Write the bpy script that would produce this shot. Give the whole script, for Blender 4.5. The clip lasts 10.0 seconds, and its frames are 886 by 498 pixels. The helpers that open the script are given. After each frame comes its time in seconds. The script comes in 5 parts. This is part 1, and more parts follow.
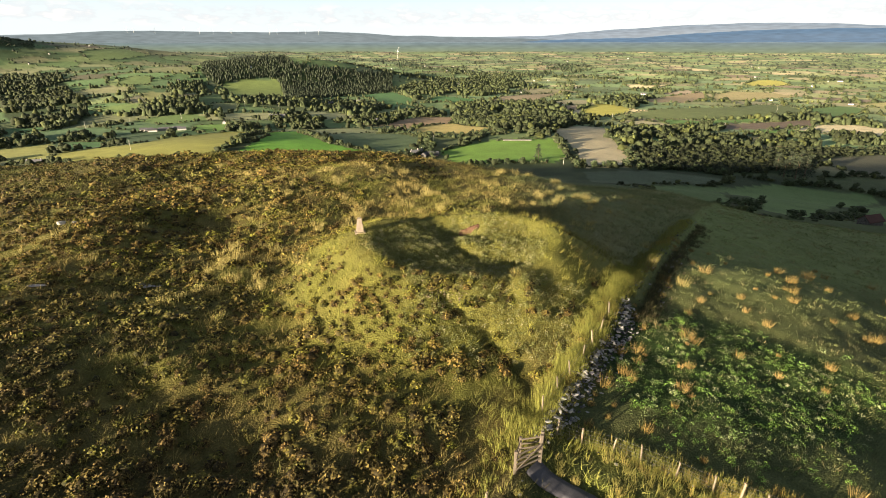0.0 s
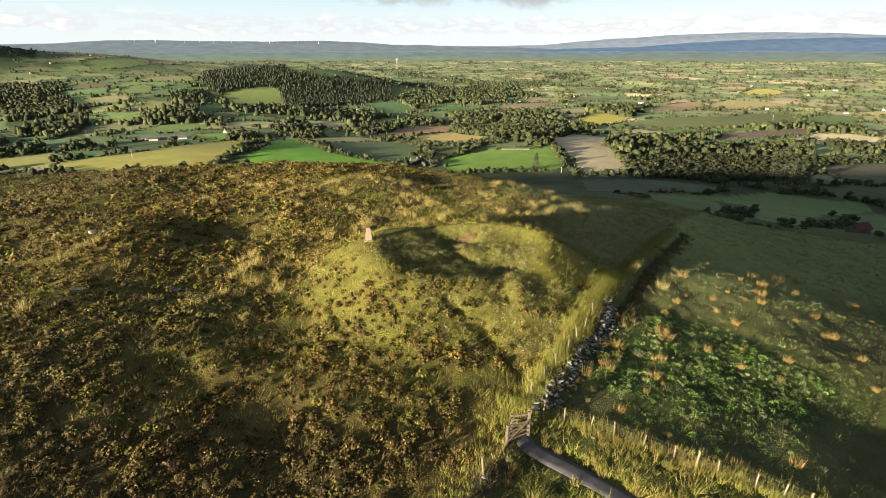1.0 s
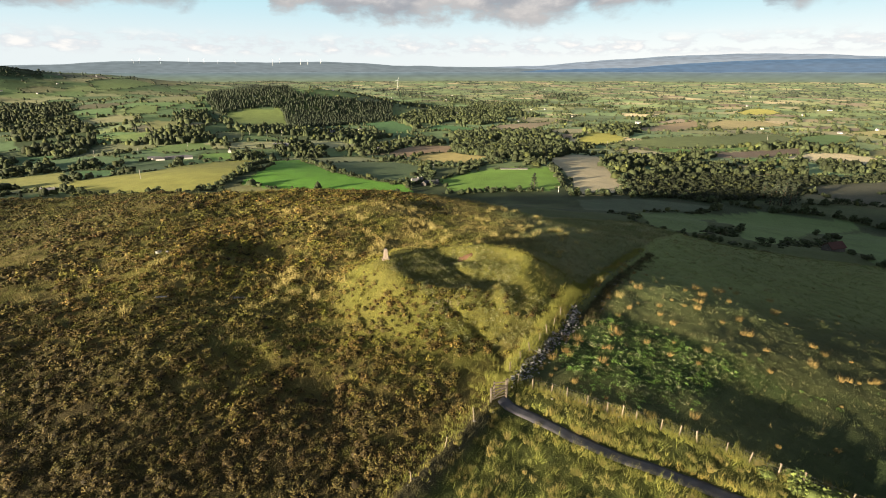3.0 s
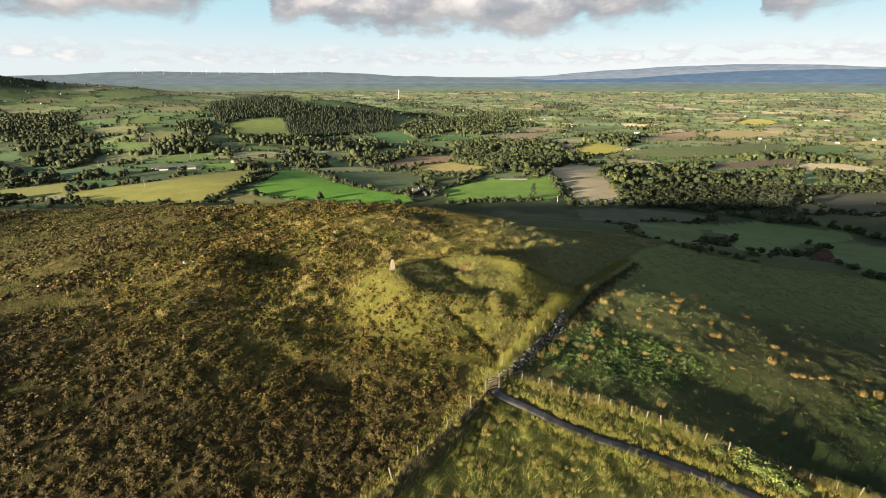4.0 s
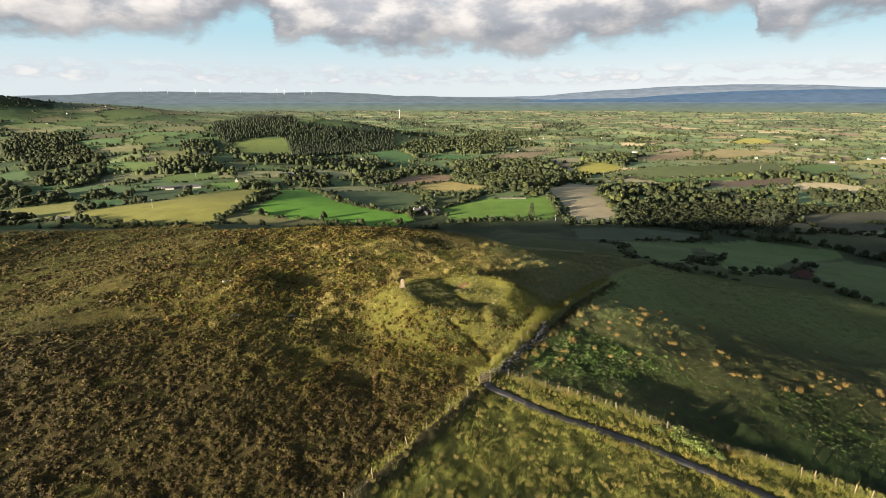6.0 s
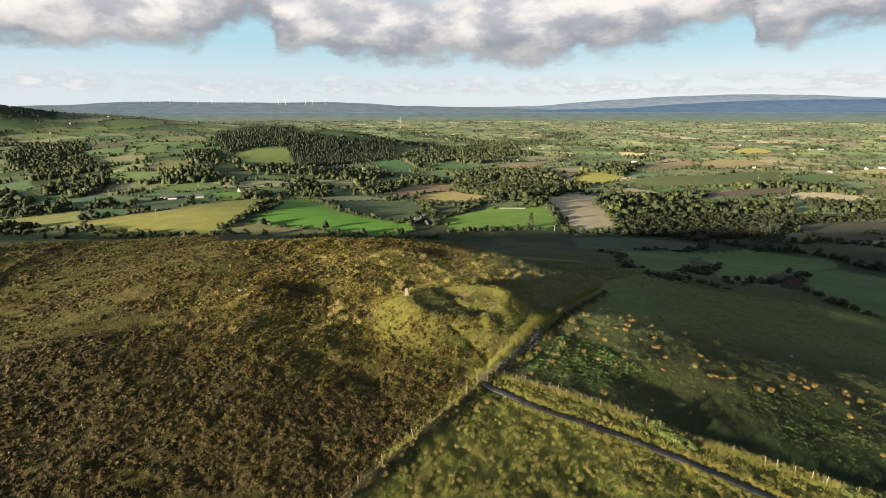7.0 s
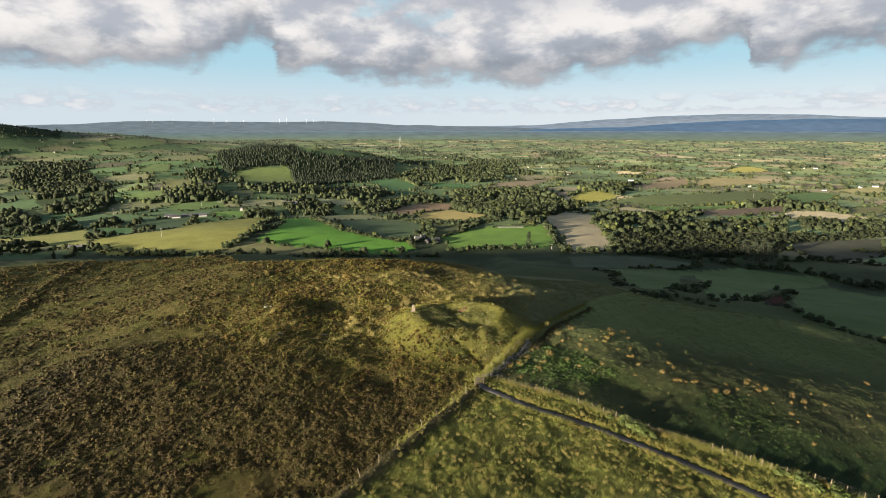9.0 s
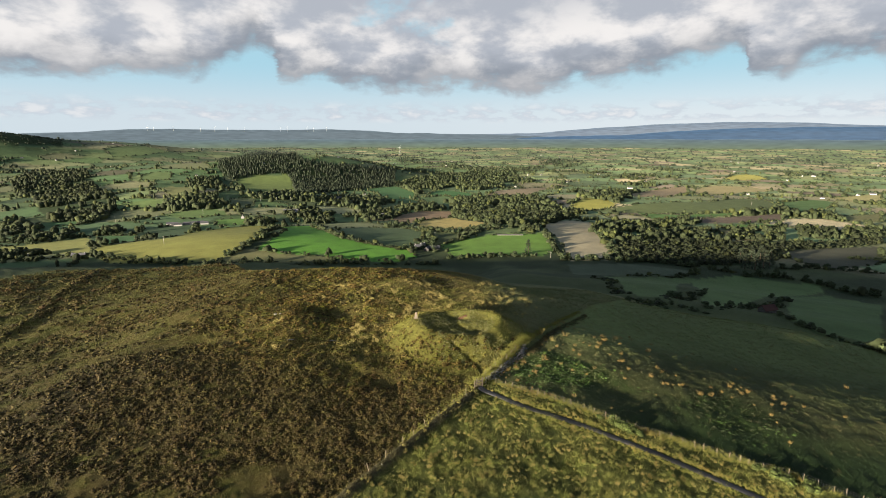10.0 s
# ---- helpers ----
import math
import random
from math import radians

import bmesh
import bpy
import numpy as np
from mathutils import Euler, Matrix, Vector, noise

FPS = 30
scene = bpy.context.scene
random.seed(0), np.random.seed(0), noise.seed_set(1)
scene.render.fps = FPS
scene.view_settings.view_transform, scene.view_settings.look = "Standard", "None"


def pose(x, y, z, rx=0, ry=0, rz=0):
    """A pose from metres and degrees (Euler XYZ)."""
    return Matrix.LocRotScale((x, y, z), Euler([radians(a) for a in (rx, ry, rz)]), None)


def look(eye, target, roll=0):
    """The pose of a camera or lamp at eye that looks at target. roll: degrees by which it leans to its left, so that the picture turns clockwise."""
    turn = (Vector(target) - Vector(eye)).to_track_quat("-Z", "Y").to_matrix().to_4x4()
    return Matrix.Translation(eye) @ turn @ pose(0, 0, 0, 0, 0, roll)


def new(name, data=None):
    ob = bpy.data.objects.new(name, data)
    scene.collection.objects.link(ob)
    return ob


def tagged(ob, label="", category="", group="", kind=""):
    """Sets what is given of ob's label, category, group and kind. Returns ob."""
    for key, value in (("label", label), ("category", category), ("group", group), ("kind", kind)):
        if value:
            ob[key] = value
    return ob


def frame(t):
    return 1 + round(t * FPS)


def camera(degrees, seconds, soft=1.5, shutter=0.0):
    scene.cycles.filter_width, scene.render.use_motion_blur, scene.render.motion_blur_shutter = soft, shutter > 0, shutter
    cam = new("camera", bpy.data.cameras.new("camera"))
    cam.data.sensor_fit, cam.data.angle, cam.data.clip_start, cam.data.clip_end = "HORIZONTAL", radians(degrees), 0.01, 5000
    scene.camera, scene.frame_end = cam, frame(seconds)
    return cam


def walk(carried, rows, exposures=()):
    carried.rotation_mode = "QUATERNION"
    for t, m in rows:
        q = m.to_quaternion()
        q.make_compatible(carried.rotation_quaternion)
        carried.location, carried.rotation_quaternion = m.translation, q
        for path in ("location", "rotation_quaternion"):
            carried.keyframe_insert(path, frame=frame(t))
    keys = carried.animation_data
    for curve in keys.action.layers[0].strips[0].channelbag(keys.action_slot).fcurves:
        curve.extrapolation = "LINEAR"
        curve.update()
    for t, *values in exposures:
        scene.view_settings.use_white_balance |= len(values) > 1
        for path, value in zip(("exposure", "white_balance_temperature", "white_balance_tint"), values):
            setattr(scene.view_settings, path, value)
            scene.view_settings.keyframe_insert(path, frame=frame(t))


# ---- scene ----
cam = camera(81.8, 10.0, soft=0.9)
walk(cam, [
    (0, pose(-3.23, -17.75, 18.39, 68.27, 0, 0.08)),
    (0.5, pose(-3.34, -19.65, 19.08, 68.68, 0, 0.01)),
    (1, pose(-3.43, -21.85, 19.90, 69.14, 0, -0.05)),
    (1.5, pose(-3.50, -24.35, 20.82, 69.62, 0, -0.09)),
    (2, pose(-3.56, -27.14, 21.86, 70.12, 0, -0.09)),
    (2.5, pose(-3.61, -30.14, 22.99, 70.61, 0, -0.07)),
    (3, pose(-3.67, -33.25, 24.16, 71.12, 0, -0.03)),
    (3.5, pose(-3.73, -36.36, 25.34, 71.62, 0, -0.00)),
    (4, pose(-3.79, -39.42, 26.50, 72.12, 0, 0.01)),
    (4.5, pose(-3.85, -42.41, 27.64, 72.61, 0, 0.02)),
    (5, pose(-3.92, -45.35, 28.74, 73.11, 0, 0.03)),
    (5.5, pose(-3.98, -48.24, 29.82, 73.59, 0, 0.04)),
    (6, pose(-4.04, -51.12, 30.88, 74.08, 0, 0.05)),
    (6.5, pose(-4.11, -54.03, 31.91, 74.57, 0, 0.06)),
    (7, pose(-4.20, -57.00, 32.94, 75.08, 0, 0.08)),
    (7.5, pose(-4.31, -60.02, 33.96, 75.59, 0, 0.08)),
    (8, pose(-4.44, -63.03, 34.95, 76.10, 0, 0.07)),
    (8.5, pose(-4.59, -65.98, 35.92, 76.59, 0, 0.04)),
    (9, pose(-4.74, -68.82, 36.86, 77.05, 0, 0.00)),
    (9.5, pose(-4.88, -71.52, 37.78, 77.48, 0, -0.03)),
    (10, pose(-4.99, -74.05, 38.69, 77.87, 0, -0.02)),
], exposures=[(0, 2.08, 6700, 10), (1.0, 2.01, 6650, 10), (2.5, 1.93, 6600, 10), (5.0, 1.81, 6450, 10), (7.5, 1.69, 6300, 10), (10.0, 1.60, 6080, 9)])

# ---- light ----
SUN_EL, SUN_FROM = 8.1, (-0.766, -0.643)
world = bpy.data.worlds.new("sky")
scene.world = world
world.use_nodes = True
sun_data = bpy.data.lights.new("sun", "SUN")
sun_data.energy, sun_data.angle, sun_data.color = 5.0, radians(1.0), (1.0, 0.83, 0.60)
sun = new("sun", sun_data)
sun_dir = Vector((SUN_FROM[0], SUN_FROM[1], math.tan(radians(SUN_EL)) * math.hypot(*SUN_FROM))).normalized()
sun.matrix_world = look(sun_dir * 300, (0, 0, 0))


def sky_world():
    nt = world.node_tree
    nt.nodes.clear()
    n, k = nt.nodes.new, nt.links.new

    def math_node(op, a, b=None, c=None):
        m = n("ShaderNodeMath")
        m.operation = op
        for i, v in enumerate((a, b, c)):
            if v is None:
                continue
            if isinstance(v, (int, float)):
                m.inputs[i].default_value = v
            else:
                k(v, m.inputs[i])
        return m.outputs[0]

    def step(v, lo, hi):
        m = n("ShaderNodeMapRange")
        m.interpolation_type = "SMOOTHSTEP"
        k(v, m.inputs[0])
        m.inputs[1].default_value, m.inputs[2].default_value = lo, hi
        return m.outputs[0]

    def mix(f, a, b):
        m = n("ShaderNodeMix")
        m.data_type = "RGBA"
        for sock, v in ((m.inputs[0], f), (m.inputs[6], a), (m.inputs[7], b)):
            if isinstance(v, tuple):
                sock.default_value = (*v, 1)
            elif isinstance(v, (int, float)):
                sock.default_value = v
            else:
                k(v, sock)
        return m.outputs[2]

    sky = n("ShaderNodeTexSky")
    sky.sky_type, sky.sun_disc = "NISHITA", False
    sky.sun_elevation, sky.sun_rotation = radians(SUN_EL), math.atan2(SUN_FROM[0], SUN_FROM[1])
    sky.air_density, sky.dust_density, sky.ozone_density = 1.0, 0.6, 1.2
    co = n("ShaderNodeTexCoord").outputs["Generated"]
    sep = n("ShaderNodeSeparateXYZ")
    k(co, sep.inputs[0])
    x, y, z = sep.outputs
    az = math_node("ARCTAN2", x, y)
    el = math_node("ARCSINE", z)
    # coordinates of the cloud pattern: stretched along the horizon
    comb = n("ShaderNodeCombineXYZ")
    k(az, comb.inputs[0])
    k(math_node("MULTIPLY", el, 2.0), comb.inputs[1])

    def noise_tex(scale, detail, rough, seed, distort=0.0):
        t = n("ShaderNodeTexNoise")
        t.noise_dimensions = "4D"
        k(comb.outputs[0], t.inputs["Vector"])
        t.inputs["W"].default_value = seed
        t.inputs["Scale"].default_value, t.inputs["Detail"].default_value = scale, detail
        t.inputs["Roughness"].default_value, t.inputs["Distortion"].default_value = rough, distort
        return t.outputs["Fac"]

    big, fine, soft = noise_tex(4.0, 8, 0.55, 3.1, 0.3), noise_tex(14, 8, 0.6, 7.7, 0.2), noise_tex(7, 5, 0.5, 1.4)
    # lower edge of the cloud deck over the azimuth
    edge = n("ShaderNodeValToRGB")
    k(math_node("ADD", math_node("MULTIPLY_ADD", az, 0.6366, 0.5), math_node("MULTIPLY_ADD", fine, 0.03, -0.015)), edge.inputs[0])
    ramp = edge.color_ramp
    ramp.interpolation = "EASE"
    stops = [(-0.167, 0.097), (0.062, 0.095), (0.103, 0.094), (0.149, 0.097), (0.2, 0.105), (0.228, 0.116), (0.246, 0.130), (0.266, 0.146), (0.287, 0.168), (0.304, 0.15), (0.315, 0.113), (0.353, 0.110), (0.391, 0.092), (0.443, 0.091), (0.511, 0.094), (0.61, 0.090), (0.661, 0.103), (0.733, 0.113), (0.777, 0.132), (0.809, 0.138), (0.822, 0.137), (0.83, 0.092), (0.861, 0.092), (0.879, 0.110), (0.937, 0.112), (1.167, 0.112)]
    for i, (p, v) in enumerate(stops):
        e = ramp.elements[i] if i < 2 else ramp.elements.new(p)
        e.position, e.color = p, (v, v, v, 1)
    over = math_node("SUBTRACT", el, edge.outputs[0])
    wob = math_node("MULTIPLY_ADD", fine, 0.09, -0.045)
    wob = math_node("ADD", wob, math_node("MULTIPLY_ADD", big, 0.06, -0.03))
    dens = math_node("ADD", over, wob)
    deck = step(dens, -0.012, 0.018)
    gaps = step(math_node("ADD", math_node("MULTIPLY", big, 1.0), math_node("MULTIPLY", over, -0.3)), 0.30, 0.38)
    deck = math_node("MULTIPLY", deck, math_node("MULTIPLY_ADD", gaps, 0.75, 0.25))
    deck = math_node("MULTIPLY", deck, step(el, 0.62, 0.34))
    lit = step(math_node("ADD", soft, math_node("MULTIPLY_ADD", fine, 0.5, -0.25)), 0.41, 0.63)
    base_dark = step(dens, 0.07, 0.005)
    high = step(over, 0.08, 0.17)
    light_cloud, grey_cloud, dark_cloud = (1.05, 0.96, 0.88), (0.53, 0.53, 0.56), (0.25, 0.265, 0.30)
    body = mix(lit, grey_cloud, light_cloud)
    body = mix(math_node("MULTIPLY", base_dark, 0.75), body, dark_cloud)
    body = mix(math_node("MULTIPLY", high, 0.8), body, grey_cloud)
    # row of small cumulus low over the horizon
    comb2 = n("ShaderNodeCombineXYZ")
    k(az, comb2.inputs[0])
    k(math_node("MULTIPLY", el, 2.6), comb2.inputs[1])
    low = n("ShaderNodeTexNoise")
    k(comb2.outputs[0], low.inputs["Vector"])
    low.inputs["Scale"].default_value, low.inputs["Detail"].default_value, low.inputs["Roughness"].default_value = 21, 8, 0.55
    band = math_node("MULTIPLY", step(el, 0.026, 0.040), step(el, 0.075, 0.045))
    cum = math_node("MULTIPLY", band, step(low.outputs["Fac"], 0.43, 0.55))
    # the pale clear sky
    clear = mix(step(el, 0.03, 0.14), mix(step(az, -0.25, 0.55), (0.78, 0.855, 0.885), (0.88, 0.92, 0.93)), (0.50, 0.77, 0.87))
    tint = n("ShaderNodeMix")
    tint.data_type, tint.blend_type = "RGBA", "MULTIPLY"
    tint.inputs[0].default_value = 1.0
    k(sky.outputs[0], tint.inputs[6])
    tint.inputs[7].default_value = (0.105, 0.105, 0.105, 1)
    near_horizon = step(el, 0.55, 0.22)
    base = mix(math_node("MULTIPLY", near_horizon, 0.92), tint.outputs[2], clear)
    col = mix(math_node("MULTIPLY", cum, 0.7), base, mix(step(low.outputs["Fac"], 0.5, 0.68), (0.66, 0.69, 0.73), (0.95, 0.90, 0.86)))
    col = mix(math_node("MULTIPLY", deck, 0.96), col, body)
    bg = n("ShaderNodeBackground")
    k(col, bg.inputs[0])
    bg.inputs[1].default_value = 0.30
    k(bg.outputs[0], n("ShaderNodeOutputWorld").inputs[0])


sky_world()


# ---- materials ----
def nodes_of(name):
    m = bpy.data.materials.new(name)
    m.use_nodes = True
    return m, m.node_tree, m.node_tree.nodes["Principled BSDF"]


def surface(name, color=None, attr=False, vary=0.3, scale=3.0, fine=25.0, rough=0.85, bump=0.3, dist=0.02, island=0.0, each=0.0, metal=0.0, world_space=True, sheen=0.0, broad=0.0):
    """A material with two scales of tone and a fine relief; its colour is given or comes with the mesh."""
    m, nt, p = nodes_of(name)
    n, k = nt.nodes.new, nt.links.new
    geo = n("ShaderNodeNewGeometry")
    if world_space:
        where = geo.outputs["Position"]
    else:
        where = n("ShaderNodeTexCoord").outputs["Object"]

    def tex(s, detail):
        t = n("ShaderNodeTexNoise")
        k(where, t.inputs["Vector"])
        t.inputs["Scale"].default_value, t.inputs["Detail"].default_value = s, detail
        return t.outputs["Fac"]

    a, b = tex(scale, 5), tex(fine, 4)
    if broad:
        q = n("ShaderNodeMix")
        q.inputs[0].default_value = 0.5
        k(a, q.inputs[2])
        k(tex(broad, 6), q.inputs[3])
        a = q.outputs[0]
    val = n("ShaderNodeMath")
    val.operation = "ADD"
    k(a, val.inputs[0])
    k(b, val.inputs[1])
    last = val.outputs[0]
    for sock, amount in ((geo.outputs["Random Per Island"], island), (n("ShaderNodeObjectInfo").outputs["Random"], each)):
        if amount:
            q = n("ShaderNodeMath")
            q.operation = "MULTIPLY_ADD"
            k(sock, q.inputs[0])
            q.inputs[1].default_value = amount * 2
            k(last, q.inputs[2])
            r = n("ShaderNodeMath")
            r.operation = "SUBTRACT"
            k(q.outputs[0], r.inputs[0])
            r.inputs[1].default_value = amount
            last = r.outputs[0]
    rng = n("ShaderNodeMapRange")
    k(last, rng.inputs[0])
    rng.inputs[1].default_value, rng.inputs[2].default_value = 0.55, 1.45
    rng.inputs[3].default_value, rng.inputs[4].default_value = 1 - vary, 1 + vary
    mul = n("ShaderNodeVectorMath")
    mul.operation = "SCALE"
    if attr:
        at = n("ShaderNodeAttribute")
        at.attribute_name = "col"
        k(at.outputs["Color"], mul.inputs[0])
    else:
        mul.inputs[0].default_value = color
    k(rng.outputs[0], mul.inputs["Scale"])
    k(mul.outputs[0], p.inputs["Base Color"])
    p.inputs["Roughness"].default_value, p.inputs["Metallic"].default_value = rough, metal
    p.inputs["Specular IOR Level"].default_value = 0.25
    if sheen:
        p.inputs["Sheen Weight"].default_value = sheen
    if bump:
        bm_ = n("ShaderNodeBump")
        bm_.inputs["Strength"].default_value, bm_.inputs["Distance"].default_value = bump, dist
        k(val.outputs[0], bm_.inputs["Height"])
        k(bm_.outputs[0], p.inputs["Normal"])
    return m


M_GROUND = surface("ground", attr=True, vary=0.6, broad=0.05, scale=0.9, fine=9.0, bump=0.8, dist=0.12, rough=0.95)
M_PLANT = surface("leaves_and_stems", attr=True, vary=0.30, scale=1.5, fine=8.0, bump=0.0, island=0.22, rough=0.8)
M_TREE = surface("tree_leaves", attr=True, vary=0.32, scale=0.25, fine=1.0, bump=0.0, island=0.3, each=0.3, rough=0.85)
M_BARK = surface("bark", (0.10, 0.075, 0.05), vary=0.4, scale=2, fine=20, bump=0.5)
M_STONE = surface("grey_stone", (0.175, 0.17, 0.16), vary=0.8, scale=2.5, fine=24, bump=0.6, dist=0.03, each=0.5, island=0.5, rough=0.9)
M_WOOD = surface("weathered_wood", (0.20, 0.165, 0.115), vary=0.35, scale=5, fine=60, bump=0.4, dist=0.005, each=0.35)
M_GATE = surface("gate_wood", (0.13, 0.108, 0.085), vary=0.3, scale=5, fine=60, bump=0.4, dist=0.005)
M_WIRE = surface("galvanised_wire", (0.30, 0.30, 0.29), vary=0.2, rough=0.5, metal=0.8, bump=0)
M_PATH = surface("dark_gravel_path", (0.075, 0.075, 0.086), vary=0.5, scale=1.2, fine=40, bump=0.5, dist=0.02)
M_PILLAR = surface("weathered_concrete", (0.27, 0.22, 0.175), vary=0.35, scale=4, fine=30, bump=0.4, dist=0.01)
M_PALE = surface("pale_stone", (0.42, 0.40, 0.36), vary=0.3, scale=3, fine=25, bump=0.5)
M_WATER = surface("dark_water", (0.02, 0.022, 0.025), vary=0.1, rough=0.08, bump=0.05, dist=0.01)
M_RENDER = surface("white_house_walls", (0.52, 0.50, 0.47), vary=0.12, scale=0.5, fine=4, bump=0.1, each=0.3)
M_SLATE = surface("slate_roof", (0.10, 0.10, 0.11), vary=0.3, scale=0.8, fine=6, bump=0.2, each=0.5)
M_RUST = surface("red_barn_roof", (0.085, 0.042, 0.036), vary=0.3, scale=0.8, fine=6, bump=0.2)
M_GLASS = surface("dark_window_glass", (0.03, 0.035, 0.04), vary=0.1, rough=0.1, bump=0)
M_DOOR = surface("painted_door", (0.12, 0.05, 0.03), vary=0.2, bump=0.1)
M_WHITE = surface("white_paint", (0.8, 0.8, 0.8), vary=0.06, rough=0.4, bump=0)
M_SCREE = surface("brown_stones", (0.17, 0.14, 0.09), vary=0.5, scale=4, fine=25, bump=0.4, island=0.4)
M_SOIL = surface("red_soil", (0.13, 0.066, 0.042), vary=0.35, scale=3, fine=20, bump=0.7, dist=0.05)


# ---- shape of the land ----
def sp(v, k):
    return k * np.logaddexp(0, v / k)


def gauss(x, y, cx, cy, sx, sy):
    return np.exp(-((x - cx) / sx) ** 2 - ((y - cy) / sy) ** 2)


def ease(v, lo, hi):
    t = np.clip((v - lo) / (hi - lo), 0, 1)
    return t * t * (3 - 2 * t)


def hill(x, y):
    """The moorland hill: a broad dome that falls away to a valley."""
    left, right = ease(-x, 55, 110), ease(x, -8, 22)
    db = sp(y - 66 - 12 * left + 18 * right, 4.0)
    z = -(0.27 - 0.15 * left - 0.04 * ease(x, 20, 60)) * db ** 2 / (db + 14)
    z = z - 0.16 * left * sp(y - 165, 15.0)
    dr = sp(x - 7.5, 4.0)
    z = z - 0.13 * dr ** 2 / (dr + 6) * (1 - 0.6 * ease(y, 75, 150))
    z = z + 0.048 * (np.clip(y, -30, 25) - 4) / (1 + np.exp(-np.clip(x - 6, -60, 60) / 3))
    z = z - 0.068 * sp(x - 1, 3.0) / (1 + np.exp(-np.clip(y - 22, -80, 80) / 6)) * np.exp(-np.maximum(x - 80, 0) / 60)
    d2 = sp(x - 66, 8.0)
    z = z - 30 * d2 ** 2 / (d2 ** 2 + 230.0 ** 2)
    dl = sp(-x - 66, 4.0)
    z = z - 12 * (1 - np.exp(-dl / 30))
    df = sp(-y - 1, 3.0)
    z = z - 0.09 * df ** 2 / (df + 5)
    z = z + 1.3 * gauss(x, y, -34, 27, 25, 24) + 0.9 * gauss(x, y, 0, 39, 8, 9) + 0.8 * gauss(x, y, 27, 24, 10, 9)
    z = z + 1.5 * gauss(x, y, -20, 51, 13, 13) + 0.7 * gauss(x, y, -39, 29, 7, 9) + 0.9 * gauss(x, y, -47, 6, 10, 7)
    z = z + 0.7 * gauss(x, y, -15, 55, 7, 7) + 0.7 * gauss(x, y, -18.6, 8.5, 3, 3) + 1.5 * gauss(x, y, -32, 76, 24, 11) + 2.0 * gauss(x, y, 43, 88, 14, 14) - 2.5 * gauss(x, y, 6, 79, 12, 9)
    # the brow of the pasture and the steeper fall beyond it
    z = z + 2.4 * gauss(x, y, 86, 62, 26, 24) - 6.5 * ease(0.75 * x + 0.66 * y, 116, 146) * ease(x, 20, 60) * (1 - ease(y, 190, 270)) + 3.5 * gauss(x, y, 95, 168, 24, 24)
    # hollows and small rises in the heather
    z = z - 0.9 * gauss(x, y, -29, 33, 6, 4) - 0.6 * gauss(x, y, -25.5, 18.5, 4, 3) + 0.7 * gauss(x, y, -26, -7, 7, 6)
    z = z + 0.5 * gauss(x, y, -35.5, 27, 5, 5) + 0.8 * gauss(x, y, -27, 5, 6, 5) - 0.25 * gauss(x, y, -17, 10.5, 4, 3)
    z = z - 0.6 * gauss(x, y, -13, 2, 5, 4) - 0.5 * gauss(x, y, -20.5, 5.5, 3, 3) - 0.6 * gauss(x, y, -52, -13, 9, 6) - 0.7 * gauss(x, y, 24, 3, 5, 4)
    return z


def mound(x, y):
    """The ring mound: steep flanks, an uneven rim and a shallow bowl."""
    a = np.arctan2(y - 21.5, x + 2.3)
    r = np.hypot((x + 2.3) / 8.8, (y - 21.5) / 7.3) / (1 + 0.04 * np.sin(3 * a + 1) + 0.03 * np.sin(5 * a))
    top = 3.0 + 0.25 * np.sin(a * 2 + 0.6) + 0.12 * np.sin(5 * a + 2)
    t = np.clip((r - 0.93) / 0.95, 0, 1)
    z = top * (0.4 * (1 - t) ** 1.5 + 0.6 * (1 - t * t * (3 - 2 * t)) ** 1.2) - 0.4 * np.exp(-(r / 0.80) ** 10) + (0.12 + 0.05 * np.sin(3 * a) + 0.40 * np.exp(-((a - 0.55) / 0.75) ** 2)) * np.exp(-((r - 0.95) / 0.12) ** 2)
    # a worn hollow way along the foot of the mound, then the dug cut at the back of the bowl and the gullies of the near flank
    z = z - 0.9 * gauss(x, y, -1.2, 24.6, 1.3, 1.0) + 0.35 * gauss(x, y, 1.6, 25.0, 2.2, 1.4)
    z = z - 0.35 * gauss(x, y, 1.0, 14.0, 1.0, 1.9) - 0.12 * gauss(x, y, 4.4, 14.4, 0.8, 2.3) + 0.15 * gauss(x, y, 2.7, 13.6, 0.8, 2.2) + 0.12 * gauss(x, y, 6.2, 16.6, 1.3, 3.0) - 0.3 * gauss(x, y, -0.5, 11.0, 0.6, 2.2)
    return z - 0.35 * np.exp(-(off_line(x, y, HOLLOW_WAY)[0] / 0.5) ** 2)


PLAIN_R = [0, 600, 1200, 2000, 3000, 5000, 9000, 12000]
PLAIN_Z = [-98, -100, -123, -146, -142, -112, -5, 22]


